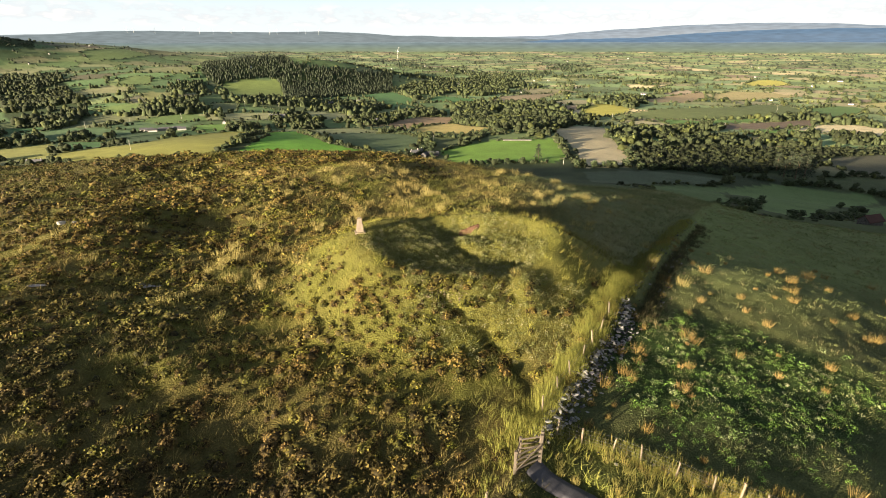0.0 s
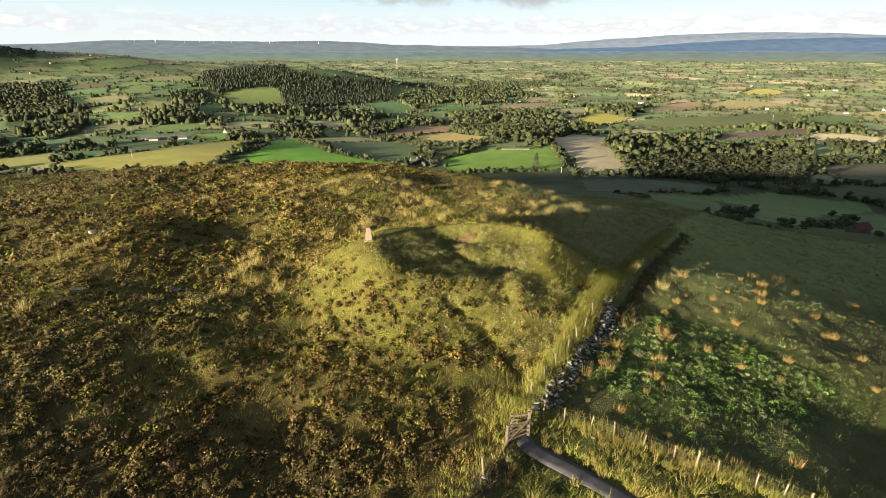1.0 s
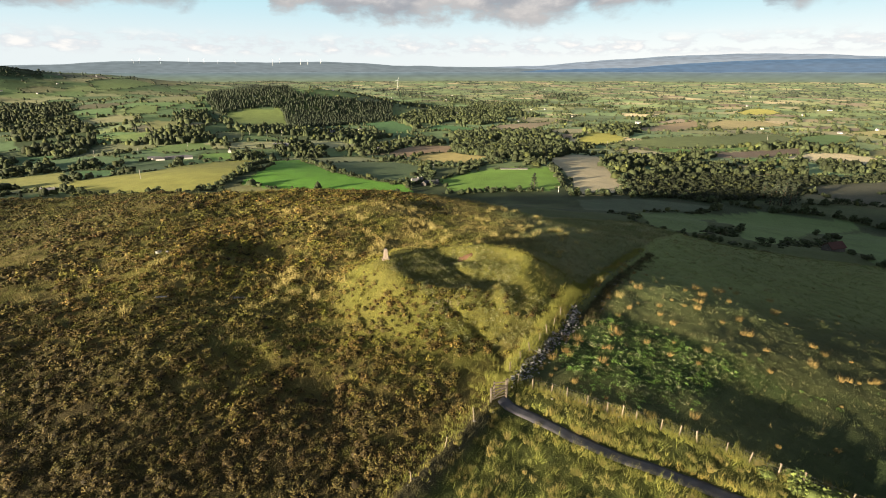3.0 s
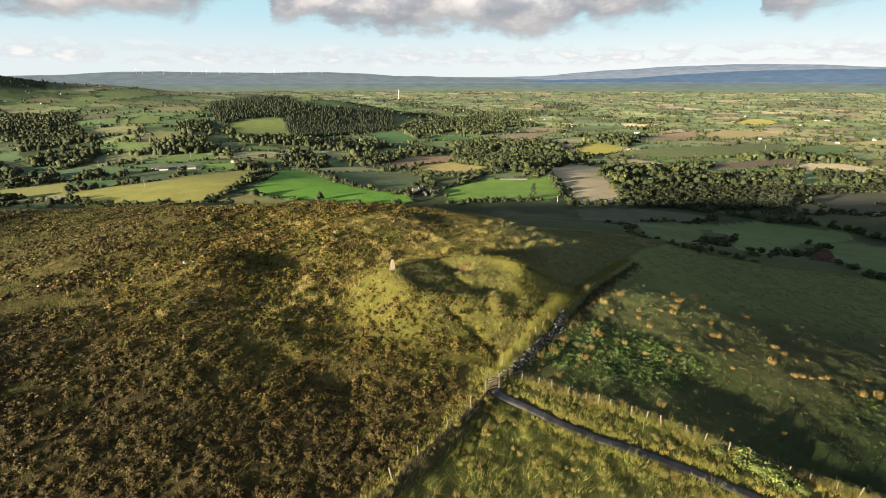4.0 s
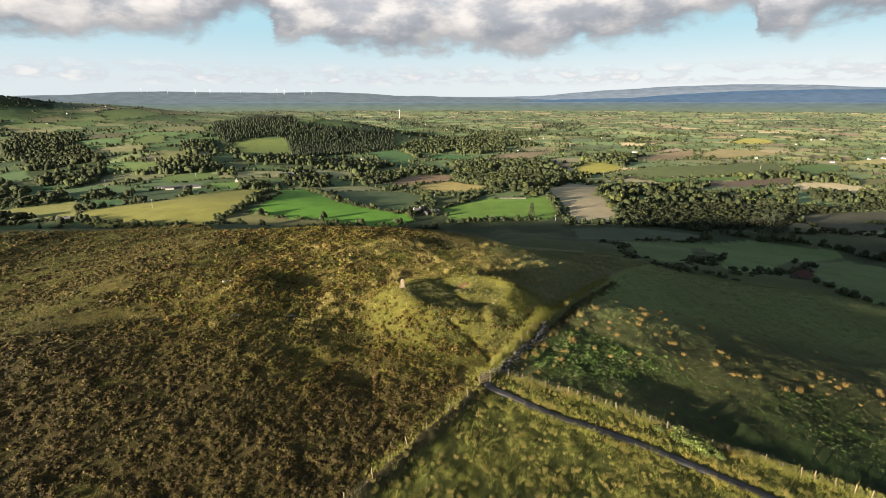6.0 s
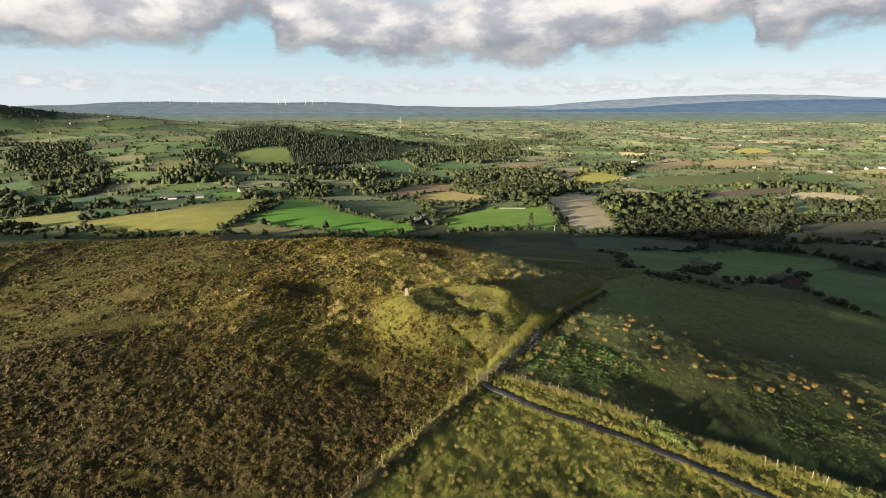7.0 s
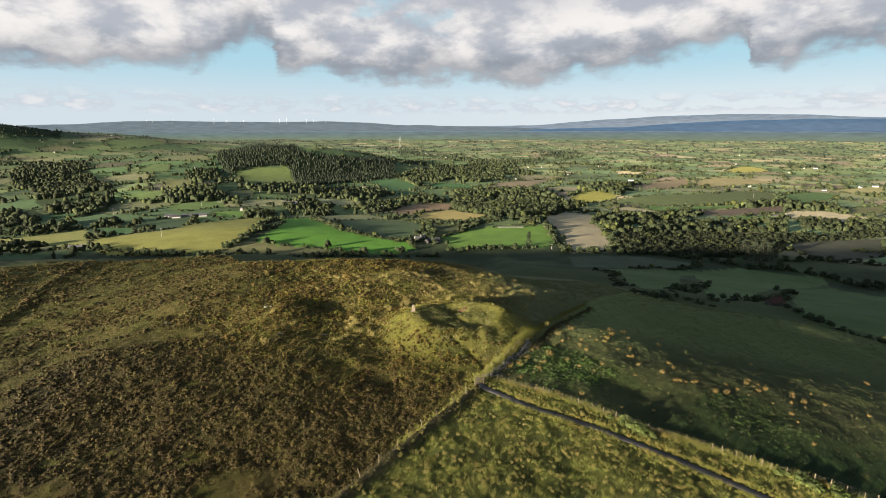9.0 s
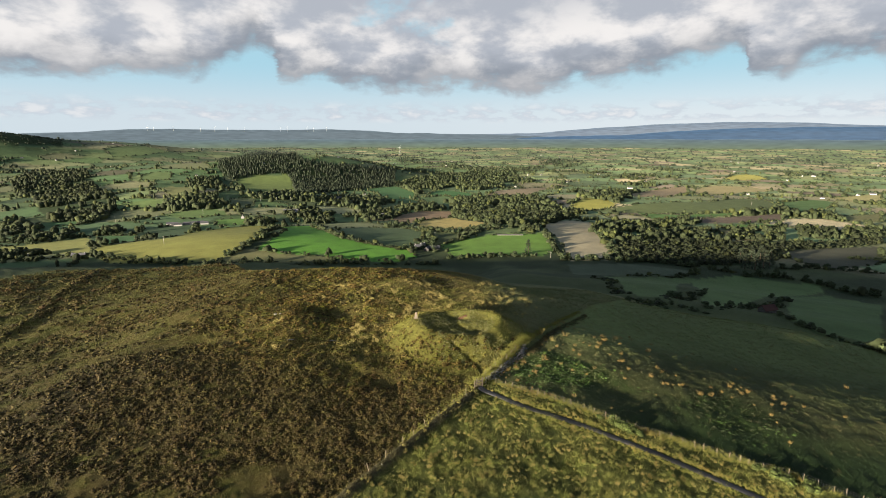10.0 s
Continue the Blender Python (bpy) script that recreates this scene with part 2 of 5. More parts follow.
def plain(x, y):
    r = np.hypot(x + 4, y + 50)
    z = np.interp(r, PLAIN_R, PLAIN_Z)
    z = z + 15 * gauss(x, y, -270, 610, 190, 130) + 6 * gauss(x, y, 60, 700, 150, 110) + 8 * gauss(x, y, 330, 1250, 230, 160)
    z = z + 8 * gauss(x, y, 160, 430, 100, 60) + 9 * gauss(x, y, 600, 1500, 380, 260) + 10 * gauss(x, y, 150, 800, 130, 160)
    z = z + 92 * gauss(x, y, -640, 2420, 420, 420) + 60 * gauss(x, y, -1250, 2150, 520, 600)
    z = z + 150 * gauss(x, y, -2900, 3700, 1300, 1200) + 40 * gauss(x, y, -700, 1250, 330, 260)
    z = z + 95 * gauss(x, y, -2850, 3050, 430, 430)
    z = z + 5 * np.sin(x / 170 + 1) * np.sin(y / 240) * np.clip((r - 500) / 800, 0, 1)
    return z


WALL = [(56, 88), (41.6, 66.5), (28.7, 45), (18.8, 29.5), (13.8, 21.8), (9.6, 15.2), (6.4, 9.6), (2.7, 3.9), (0.9, 1.0), (-3.4, -5.5), (-6.7, -10.1), (-9.7, -14.1), (-14.6, -20.5), (-25, -35)]
HOLLOW_WAY = [(-3.3, 13.2), (-1.7, 12.0), (0.3, 10.2), (1.6, 6.8), (1.4, 4.0)]
LEFT_BANK = [(-120, 15), (-113.5, 44), (-118, 60), (-122, 68), (-128, 80.5), (-133, 93.5), (-142, 110.5), (-150, 128), (-160, 150)]


def off_line(x, y, line):
    """Distance to a polyline, and the side of it on which a point lies (positive to the right of its way)."""
    best, side = np.full(np.shape(x), 1e9), np.zeros(np.shape(x))
    for (ax, ay), (bx, by) in zip(line, line[1:]):
        dx, dy = bx - ax, by - ay
        t = np.clip(((x - ax) * dx + (y - ay) * dy) / (dx * dx + dy * dy), 0, 1)
        px, py = x - ax - t * dx, y - ay - t * dy
        d = np.hypot(px, py)
        side = np.where(d < best, dy * px - dx * py, side)
        best = np.minimum(best, d)
    return best, np.sign(side)


def banks(x, y):
    d, side = off_line(x, y, WALL)
    e, _ = off_line(x, y, LEFT_BANK)
    tall = 0.30 + 0.55 / (1 + np.exp(np.clip(y + 2, -60, 60))) + 0.2 / (1 + np.exp(np.clip(18 - y, -60, 60)))
    return tall * np.exp(-(d / 0.62) ** 2) + 0.7 * np.exp(-(e / 1.0) ** 2) + 0.34 * np.exp(-((d * side - 1.0) / 0.7) ** 2) * ease(y, 1.5, 5) * (1 - ease(y, 17, 24))


def land(x, y):
    x, y = np.asarray(x, float), np.asarray(y, float)
    a, b = hill(x, y) + mound(x, y) + banks(x, y), plain(x, y)
    return sp(a - b, 5.0) + b


NX, NY, NZ = -4.0, -50.0, 29.0


def squeeze(x, y, z):
    """Draws far ground in towards the middle of the walk, along the lines of sight, so that the horizon lies within the lens's reach."""
    r = np.hypot(x - NX, y - NY)
    near = 1500.0
    f = np.where(r > near, (near + 3150 * (1 - np.exp(-np.maximum(r - near, 0) / 3150))) / np.maximum(r, 1), 1.0)
    return NX + (x - NX) * f, NY + (y - NY) * f, NZ + (z - NZ) * f, f


def ground_at(x, y):
    """Where ground that truly lies at x, y stands in the scene, and its scale there."""
    px, py, pz, f = squeeze(np.asarray(x, float), np.asarray(y, float), land(x, y))
    return px, py, pz, f


# ---- mesh makers ----
def np_mesh(name, verts, faces, mat, cols=None, smooth=False):
    me = bpy.data.meshes.new(name)
    nv, (nf, kf) = len(verts), faces.shape
    me.vertices.add(nv)
    me.vertices.foreach_set("co", np.ascontiguousarray(verts, np.float32).ravel())
    me.loops.add(nf * kf)
    me.loops.foreach_set("vertex_index", np.ascontiguousarray(faces, np.int32).ravel())
    me.polygons.add(nf)
    me.polygons.foreach_set("loop_start", np.arange(0, nf * kf, kf, dtype=np.int32))
    if cols is not None:
        at = me.color_attributes.new("col", "FLOAT_COLOR", "POINT")
        at.data.foreach_set("color", np.ascontiguousarray(np.column_stack([cols, np.ones(nv)]), np.float32).ravel())
    me.update(calc_edges=True)
    if smooth:
        me.polygons.foreach_set("use_smooth", np.ones(nf, bool))
    me.materials.append(mat)
    return me


def part(name, bm, material, parent, label=""):
    me = bpy.data.meshes.new(name)
    bm.to_mesh(me)
    bm.free()
    me.materials.append(material)
    ob = new(name, me)
    ob.parent = parent
    return tagged(ob, label)


def empty(name, m, label, category, group="", kind=""):
    ob = new(name)
    ob.empty_display_size = 0.2
    ob.matrix_world = m
    return tagged(ob, label, category, group, kind)


def box(bm, lo, hi, bevel=0.0):
    """An upright block between two corners, with worn edges."""
    c = [(a + b) / 2 for a, b in zip(lo, hi)]
    s = [abs(b - a) for a, b in zip(lo, hi)]
    g = bmesh.ops.create_cube(bm, size=1, matrix=Matrix.Translation(c) @ Matrix.Diagonal((*s, 1)))
    if bevel:
        ed = list({e for v in g["verts"] for e in v.link_edges})
        bmesh.ops.bevel(bm, geom=ed, offset=bevel, segments=1, affect="EDGES")
    return bm


def beam(bm, a, b, w, h, bevel=0.0):
    """A squared timber from a to b."""
    a, b = Vector(a), Vector(b)
    q = (b - a).to_track_quat("X", "Z").to_matrix().to_4x4()
    g = bmesh.ops.create_cube(bm, size=1, matrix=Matrix.Translation((a + b) / 2) @ q @ Matrix.Diagonal(((b - a).length, w, h, 1)))
    if bevel:
        ed = list({e for v in g["verts"] for e in v.link_edges})
        bmesh.ops.bevel(bm, geom=ed, offset=bevel, segments=1, affect="EDGES")
    return bm


def cone(bm, a, b, r0, r1, seg=8):
    a, b = Vector(a), Vector(b)
    q = (b - a).to_track_quat("Z", "Y").to_matrix().to_4x4()
    bmesh.ops.create_cone(bm, cap_ends=True, segments=seg, radius1=r0, radius2=r1, depth=(b - a).length, matrix=Matrix.Translation((a + b) / 2) @ q)
    return bm


rng = np.random.default_rng(7)


def fractal(x, y, size, seed=0, octaves=4):
    """Smooth value noise between about -1 and 1."""
    g = np.random.default_rng(seed).uniform(-1, 1, (256, 256))
    out, amp, tot = np.zeros(np.shape(x)), 1.0, 0.0
    for i in range(octaves):
        u, v = x / size * 2 ** i + 17.3 * i, y / size * 2 ** i + 5.1 * i
        iu, iv = np.floor(u).astype(int), np.floor(v).astype(int)
        fu, fv = u - iu, v - iv
        fu, fv = fu * fu * (3 - 2 * fu), fv * fv * (3 - 2 * fv)
        a, b = g[iu % 256, iv % 256], g[(iu + 1) % 256, iv % 256]
        c, d = g[iu % 256, (iv + 1) % 256], g[(iu + 1) % 256, (iv + 1) % 256]
        out = out + amp * ((a * (1 - fu) + b * fu) * (1 - fv) + (c * (1 - fu) + d * fu) * fv)
        tot += amp
        amp *= 0.55
    return out / tot * 1.6


def ramp01(v, lo, hi):
    t = np.clip((v - lo) / (hi - lo), 0, 1)
    return t * t * (3 - 2 * t)


def leaf_mass(pos, radius, height, count, leaf, cols, top=0.35, seed=1, rough=0.45, up=0.6):
    """Clumps made of many small leafy blades: a dome of count triangles round each place."""
    g = np.random.default_rng(seed)
    m = len(pos)
    d = g.normal(size=(m, count, 3))
    d[..., 2] = np.abs(d[..., 2]) + top * g.random((m, count))
    d /= np.linalg.norm(d, axis=-1, keepdims=True)
    reach = (0.55 + 0.45 * g.random((m, count, 1)) ** 0.5) * (0.75 + 0.5 * g.random((m, 1, 1)))
    c = pos[:, None, :] + d * reach * np.stack([radius, radius, height], -1)[:, None, :]
    size = (leaf * (0.6 + 0.8 * g.random(m)))[:, None, None]
    nrm = d + rough * g.normal(size=d.shape) + np.array([0, 0, up])
    nrm /= np.linalg.norm(nrm, axis=-1, keepdims=True)
    u = np.cross(nrm, g.normal(size=d.shape))
    u /= np.linalg.norm(u, axis=-1, keepdims=True) + 1e-9
    w = np.cross(nrm, u)
    k1, k2, k3 = [0.7 + 0.6 * g.random((m, count, 1)) for _ in range(3)]
    tri = np.stack([u * size * k1 * 1.3, (w - u * 0.6) * size * k2, (-w - u * 0.6) * size * k3], 2)
    v = (c[:, :, None, :] + tri).reshape(-1, 3)
    tone = 0.7 + 0.6 * g.random((m, count, 1, 1)) * np.ones((1, 1, 3, 1))
    col = (cols[:, None, None, :] * tone).reshape(-1, 3)
    return v, np.arange(len(v)).reshape(-1, 3), col


def bush_mass(pos, radius, height, cols, sprigs, sprig, seed=1, seg=8, rings=(0.95, 0.45, -0.2), lumpy=0.28, core=1.0, out=1.04):
    """Rounded bushes: an uneven leafy body for each place, with sprigs standing out of it."""
    g = np.random.default_rng(seed)
    m, k = len(pos), len(rings)
    tpl = [(0, 0, 1.0)]
    for i, e in enumerate(rings):
        for s in range(seg):
            a = (s + 0.5 * i) / seg * 2 * math.pi
            tpl.append((math.cos(a) * math.cos(e), math.sin(a) * math.cos(e), math.sin(e)))
    tpl = np.array(tpl)
    faces = [(0, 1 + s, 1 + (s + 1) % seg) for s in range(seg)]
    for i in range(k - 1):
        p, q = 1 + i * seg, 1 + (i + 1) * seg
        for s in range(seg):
            t = (s + 1) % seg
            faces += [(p + s, q + s, p + t), (p + t, q + s, q + t)]
    faces = np.array(faces)
    n = len(tpl)
    turn = g.uniform(0, 6.28, m)
    cs, sn = np.cos(turn)[:, None], np.sin(turn)[:, None]
    t = tpl[None] * (1 + lumpy * g.normal(size=(m, n, 1)).clip(-1.8, 1.8))
    x, y = t[..., 0] * cs - t[..., 1] * sn, t[..., 0] * sn + t[..., 1] * cs
    v = pos[:, None, :] + np.stack([x * radius[:, None], y * radius[:, None], t[..., 2] * height[:, None]], -1)
    # core below 1 puts the bush's inner shade into its body colour
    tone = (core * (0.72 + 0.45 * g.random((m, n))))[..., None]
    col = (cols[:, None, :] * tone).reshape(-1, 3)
    fc = (faces[None] + (np.arange(m) * n)[:, None, None]).reshape(-1, 3)
    v = v.reshape(-1, 3)
    if sprigs:
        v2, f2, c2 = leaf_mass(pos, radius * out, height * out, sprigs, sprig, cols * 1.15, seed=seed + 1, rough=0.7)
        fc, v, col = np.concatenate([fc, f2 + len(v)]), np.concatenate([v, v2]), np.concatenate([col, c2])
    return v, fc, col


def blade_mass(pos, spread, height, count, width, lean, cols, seed=1):
    """Tufts of grass: tapering blades that lean out from each place."""
    g = np.random.default_rng(seed)
    m = len(pos)
    a = g.uniform(0, 2 * np.pi, (m, count))
    out = np.stack([np.cos(a), np.sin(a), 0 * a], -1)
    r = g.random((m, count, 1)) ** 0.7
    root = pos[:, None, :] + out * r * spread[:, None, None]
    hgt = height[:, None, None] * (0.6 + 0.6 * g.random((m, count, 1)))
    tip = root + out * hgt * lean * (0.3 + r) + np.array([0.10, 0.05, 0]) * hgt + np.array([0, 0, 1.0]) * hgt
    w = width[:, None, None] * (0.6 + 0.8 * g.random((m, count, 1)))
    b = g.uniform(0, np.pi, (m, count))
    side = np.stack([np.cos(b), np.sin(b), 0 * b], -1) * w
    root = root - np.array([0, 0, 0.05])
    v = np.stack([root - side, root + side, tip], 2).reshape(-1, 3)
    tone = 0.75 + 0.5 * g.random((m, count, 1, 1)) * np.ones((1, 1, 3, 1))
    col = (cols[:, None, None, :] * tone).reshape(-1, 3)
    return v, np.arange(len(v)).reshape(-1, 3), col


# ---- ground ----
FENCE = [(2.4, 2.5), (4.6, 2.0), (7.4, 0.2), (10.3, -1.2), (13.4, -2.5), (16.4, -3.9), (18.8, -5.4), (23.6, -7.6), (27.9, -8.9), (32.4, -10.6), (36.6, -12.4), (42.6, -14.1), (54, -19)]
PATH_LINE = [(0.9, 0.5), (1.8, -0.4), (3.5, -1.5), (5.5, -3.2), (8.1, -4.8), (10.8, -5.9), (14.6, -7.5), (19.9, -10.1), (25.3, -12.9), (30.1, -15.7), (37, -19.5), (50, -27)]

HEATH, HEATH_RED = np.array([0.134, 0.102, 0.032]), np.array([0.172, 0.116, 0.046])
STRAW, GOLD = np.array([0.30, 0.235, 0.08]), np.array([0.33, 0.235, 0.068])
OLIVE, MOSS = np.array([0.155, 0.125, 0.036]), np.array([0.135, 0.135, 0.026])
GREEN, DARKGREEN = np.array([0.055, 0.10, 0.022]), np.array([0.035, 0.06, 0.016])


def blend(a, b, t):
    return a * (1 - t[..., None]) + b * t[..., None]


def zones(x, y):
    """Shares of heather and of rough pasture at places on the hill, and how much each belongs to the mound."""
    d, side = off_line(x, y, WALL)
    right = ramp01(-side * d, -0.5, 0.5)
    fd, fs = off_line(x, y, FENCE)
    near_corner = right * ramp01(fs * fd, -0.3, 0.3)
    pasture = right * (1 - ramp01(fs * fd, -0.3, 0.3))
    a = np.hypot((x + 2.3) / 8.8, (y - 21.5) / 7.3)
    on_mound = 1 - ramp01(a, 1.35, 1.9)
    n = 0.75 * fractal(x, y, 9, 3) + 0.8 * fractal(x * 0.7, y * 1.5, 2.4, 5)
    heath = ramp01(n + 0.26 + 0.18 * ramp01(6 - y - 0.2 * x, 0, 20) + 0.5 * gauss(x, y, -14, -6, 22, 16) + 0.5 * gauss(x, y, -38, 32, 12, 10) + 0.55 * gauss(x, y, -30, 72, 30, 16)
                   - 0.5 * gauss(x, y, -17, 20, 9, 7) - 0.9 * gauss(x, y, -4, 47, 14, 9) - 0.15 * ramp01(-x, 60, 100) + 0.9 * np.exp(-(off_line(x, y, LEFT_BANK)[0] / 1.6) ** 2), -0.15, 0.35)
    heath = heath * (1 - right) * ramp01(a + 0.34 * ramp01(-(y - 22) - 0.5 * (x + 2.4), -2, 6) + 0.25 * fractal(x, y, 2.2, 8), 1.12, 1.45) * (1 - ramp01(x + 0.35 * y + 3 * fractal(x, y, 5, 6), 9, 21))
    heath = np.maximum(heath, 0.75 * ramp01(fractal(x, y, 1.6, 9), -0.1, 0.5) * ramp01(a, 1.0, 1.15) * (1 - ramp01(a, 1.6, 1.9)) * (1 - right) * (1 - ramp01(x, -1, 4)))
    heath = heath * ramp01(d, 0.6, 1.8)
    return heath, pasture, near_corner, on_mound, right


# ---- fields of the valley ----
def inside(x, y, poly):
    hit = np.zeros(np.shape(x), bool)
    for (ax, ay), (bx, by) in zip(poly, poly[1:] + poly[:1]):
        cross = ((ay > y) != (by > y)) & (x < (bx - ax) * (y - ay) / (by - ay + 1e-9) + ax)
        hit ^= cross
    return hit


FIELDS = []


def field(colour, *outline):
    FIELDS.append((colour, list(outline)))


field((0.29, 0.29, 0.075), (-436, 536), (-466, 586), (-472, 617), (-419, 636), (-392, 637), (-402, 741), (-374, 785), (-344, 806), (-301, 812), (-280, 771), (-248, 594), (-252, 547), (-256, 502), (-254, 476), (-375, 483))
field((0.2, 0.2, 0.088), (-256, 495), (-247, 531), (-229, 529), (-190, 512), (-138, 503), (-122, 485), (-249, 471))
field((0.14, 0.33, 0.042), (-279, 781), (-263, 801), (-236, 810), (-147, 613), (-103, 575), (-64, 554), (-43, 547), (-37, 514), (-59, 491), (-117, 493), (-137, 511), (-167, 512), (-190, 512), (-229, 529), (-229, 540), (-229, 603), (-242, 685))
field((0.1, 0.15, 0.068), (-178, 743), (-142, 779), (-63, 735), (-33, 675), (-33, 613), (-41, 585), (-58, 561), (-104, 582), (-141, 625))
field((0.32, 0.325, 0.1), (-642, 646), (-617, 656), (-590, 686), (-570, 719), (-547, 698), (-457, 565), (-487, 567), (-536, 574), (-583, 595), (-609, 607))
field((0.09, 0.19, 0.068), (-518, 675), (-542, 731), (-498, 733), (-439, 641), (-477, 619))
field((0.09, 0.18, 0.068), (-780, 870), (-768, 896), (-706, 901), (-671, 850), (-745, 839))
field((0.36, 0.25, 0.148), (-112, 947), (-83, 1030), (-55, 1086), (16, 1097), (20, 962), (-9, 914), (-47, 896), (-69, 824), (-93, 867))
field((0.42, 0.33, 0.188), (-168, 940), (-103, 980), (-107, 897), (-150, 895))
field((0.52, 0.42, 0.148), (-52, 786), (-46, 885), (-9, 927), (27, 933), (62, 832), (80, 763), (58, 721), (18, 700), (-17, 720))
field((0.17, 0.30, 0.055), (-8, 578), (23, 618), (48, 640), (73, 650), (140, 658), (143, 644), (141, 602), (137, 551), (115, 524), (74, 524), (6, 523), (-1, 542))
field((0.52, 0.45, 0.29), (153, 725), (177, 779), (229, 853), (264, 846), (229, 681), (215, 596), (206, 548), (188, 498), (139, 488), (152, 570), (156, 639), (154, 685))
field((0.42, 0.40, 0.09), (275, 1039), (314, 1187), (367, 1292), (430, 1350), (432, 1258), (417, 1168), (396, 1124), (329, 1076))
field((0.17, 0.21, 0.078), (324, 1057), (402, 1124), (476, 1179), (545, 1211), (712, 1284), (847, 1417), (935, 1424), (879, 1261), (814, 1151), (691, 1071), (580, 1028), (500, 1016), (422, 1034))
field((0.15, 0.27, 0.073), (419, 1025), (496, 1007), (575, 1020), (684, 1059), (611, 997), (523, 963), (437, 925), (410, 942))
field((0.36, 0.28, 0.168), (556, 1483), (766, 1835), (958, 1952), (788, 1571), (634, 1384), (536, 1381))
field((0.42, 0.36, 0.178), (780, 1536), (947, 1860), (1058, 1953), (1108, 1921), (1167, 1873), (1165, 1733), (1017, 1684), (868, 1549))
field((0.5, 0.46, 0.12), (1319, 2355), (1464, 2545), (1558, 2584), (1569, 2480), (1514, 2333), (1413, 2244), (1303, 2277))
field((0.2, 0.15, 0.108), (456, 893), (514, 946), (601, 979), (753, 1048), (671, 932), (583, 889), (488, 872))
field((0.15, 0.28, 0.068), (488, 850), (574, 874), (639, 875), (541, 802), (512, 785), (504, 824))
field((0.38, 0.32, 0.148), (467, 792), (510, 798), (533, 788), (455, 718), (442, 728))
field((0.46, 0.42, 0.188), (1232, 1555), (1312, 1587), (1516, 1698), (1282, 1421), (1218, 1424), (1210, 1479))
field((0.15, 0.25, 0.078), (927, 1348), (1133, 1491), (1151, 1423), (874, 1111), (768, 1016), (804, 1115))
field((0.28, 0.27, 0.108), (856, 1034), (1063, 1161), (891, 959), (803, 934))
field((0.115, 0.115, 0.073), (425, 574), (472, 610), (637, 658), (519, 519), (437, 482), (420, 504))
field((0.2, 0.26, 0.078), (-567, 1298), (-783, 1874), (-723, 1947), (-628, 2001), (-580, 1908), (-507, 1650), (-456, 1270), (-506, 1306))
field((0.15, 0.21, 0.078), (-1125, 1838), (-1119, 1926), (-1044, 1906), (-985, 1769), (-1076, 1752))
field((0.25, 0.26, 0.098), (-924, 1549), (-916, 1636), (-843, 1639), (-597, 1146), (-645, 1122))
field((0.17, 0.24, 0.078), (-729, 1053), (-701, 1081), (-649, 1104), (-617, 1080), (-623, 1009), (-642, 1000))
field((0.16, 0.24, 0.078), (-570, 942), (-541, 988), (-514, 1008), (-461, 996), (-441, 946), (-495, 894))
field((0.17, 0.3, 0.068), (-432, 881), (-423, 901), (-382, 910), (-358, 846), (-385, 810), (-409, 826))
field((0.17, 0.24, 0.088), (-2190, 3284), (-2221, 3612), (-2185, 3991), (-1888, 3504), (-1890, 3168), (-1981, 3032))
field((0.33, 0.32, 0.148), (-2197, 3744), (-3907, 7200), (-3433, 6726), (-1798, 3814), (-1888, 3504))
field((0.15, 0.18, 0.088), (-505, 1119), (-459, 1155), (-422, 1052), (-439, 1000))
field((0.09, 0.2, 0.068), (-289, 1780), (-187, 1892), (-98, 1647), (-85, 1402), (-156, 1381))
field((0.09, 0.21, 0.068), (-56, 1537), (-22, 1708), (54, 1633), (112, 1529), (56, 1444))
field((0.38, 0.3, 0.188), (128, 1509), (181, 1679), (387, 1944), (411, 1902), (268, 1511), (157, 1449))
field((0.1, 0.13, 0.073), (129, 458), (190, 468), (255, 447), (242, 421), (154, 396), (116, 381))
field((0.13, 0.19, 0.065), (144, 381), (194, 401), (240, 410), (233, 391), (208, 370), (105, 161), (87, 157), (111, 244))
field((0.145, 0.215, 0.072), (238, 406), (294, 432), (329, 414), (359, 402), (346, 377), (285, 339), (270, 318), (113, 145), (161, 241))
field((0.12, 0.185, 0.062), (283, 336), (335, 362), (352, 323), (162, 109), (156, 112), (144, 117), (142, 131))
PINEWOOD = [(-916, 2015), (-1448, 3417), (-1529, 3996), (-1546, 4740), (-654, 2273), (-565, 2217), (-374, 2273), (-235, 2435), (-187, 1892), (-285, 1821), (-331, 1732), (-391, 1642), (-427, 1431), (-594, 1921), (-634, 2008), (-745, 1948), (-791, 1839)]
LEAFWOOD = [(-1608, 1835), (-1981, 2419), (-1568, 2179), (-1151, 1621), (-781, 1138), (-700, 1006), (-659, 922), (-743, 891), (-879, 1027), (-1171, 1383), (-1286, 1463)]
SHADEWOOD = [(190, 494), (232, 611), (344, 671), (417, 650), (509, 665), (696, 728), (650, 673), (454, 595), (373, 497), (337, 486), (256, 477)]
VALEWOOD = [(14, 949), (21, 1362), (106, 1439), (265, 1396), (270, 1070), (186, 775), (134, 721), (82, 735), (33, 871)]
HILLWOOD = [(-2850, 2750), (-2480, 2950), (-2380, 3180), (-2600, 3500), (-3200, 3500), (-3300, 2900)]
BELTS = []
BELTS.append([(-831, 868), (-882, 969), (-756, 853), (-733, 837), (-616, 814), (-530, 805), (-472, 720), (-556, 738), (-616, 720), (-611, 669), (-682, 693)])
BELTS.append([(-615, 1052), (-616, 1144), (-554, 1156), (-433, 1014), (-408, 949), (-484, 993), (-570, 999)])
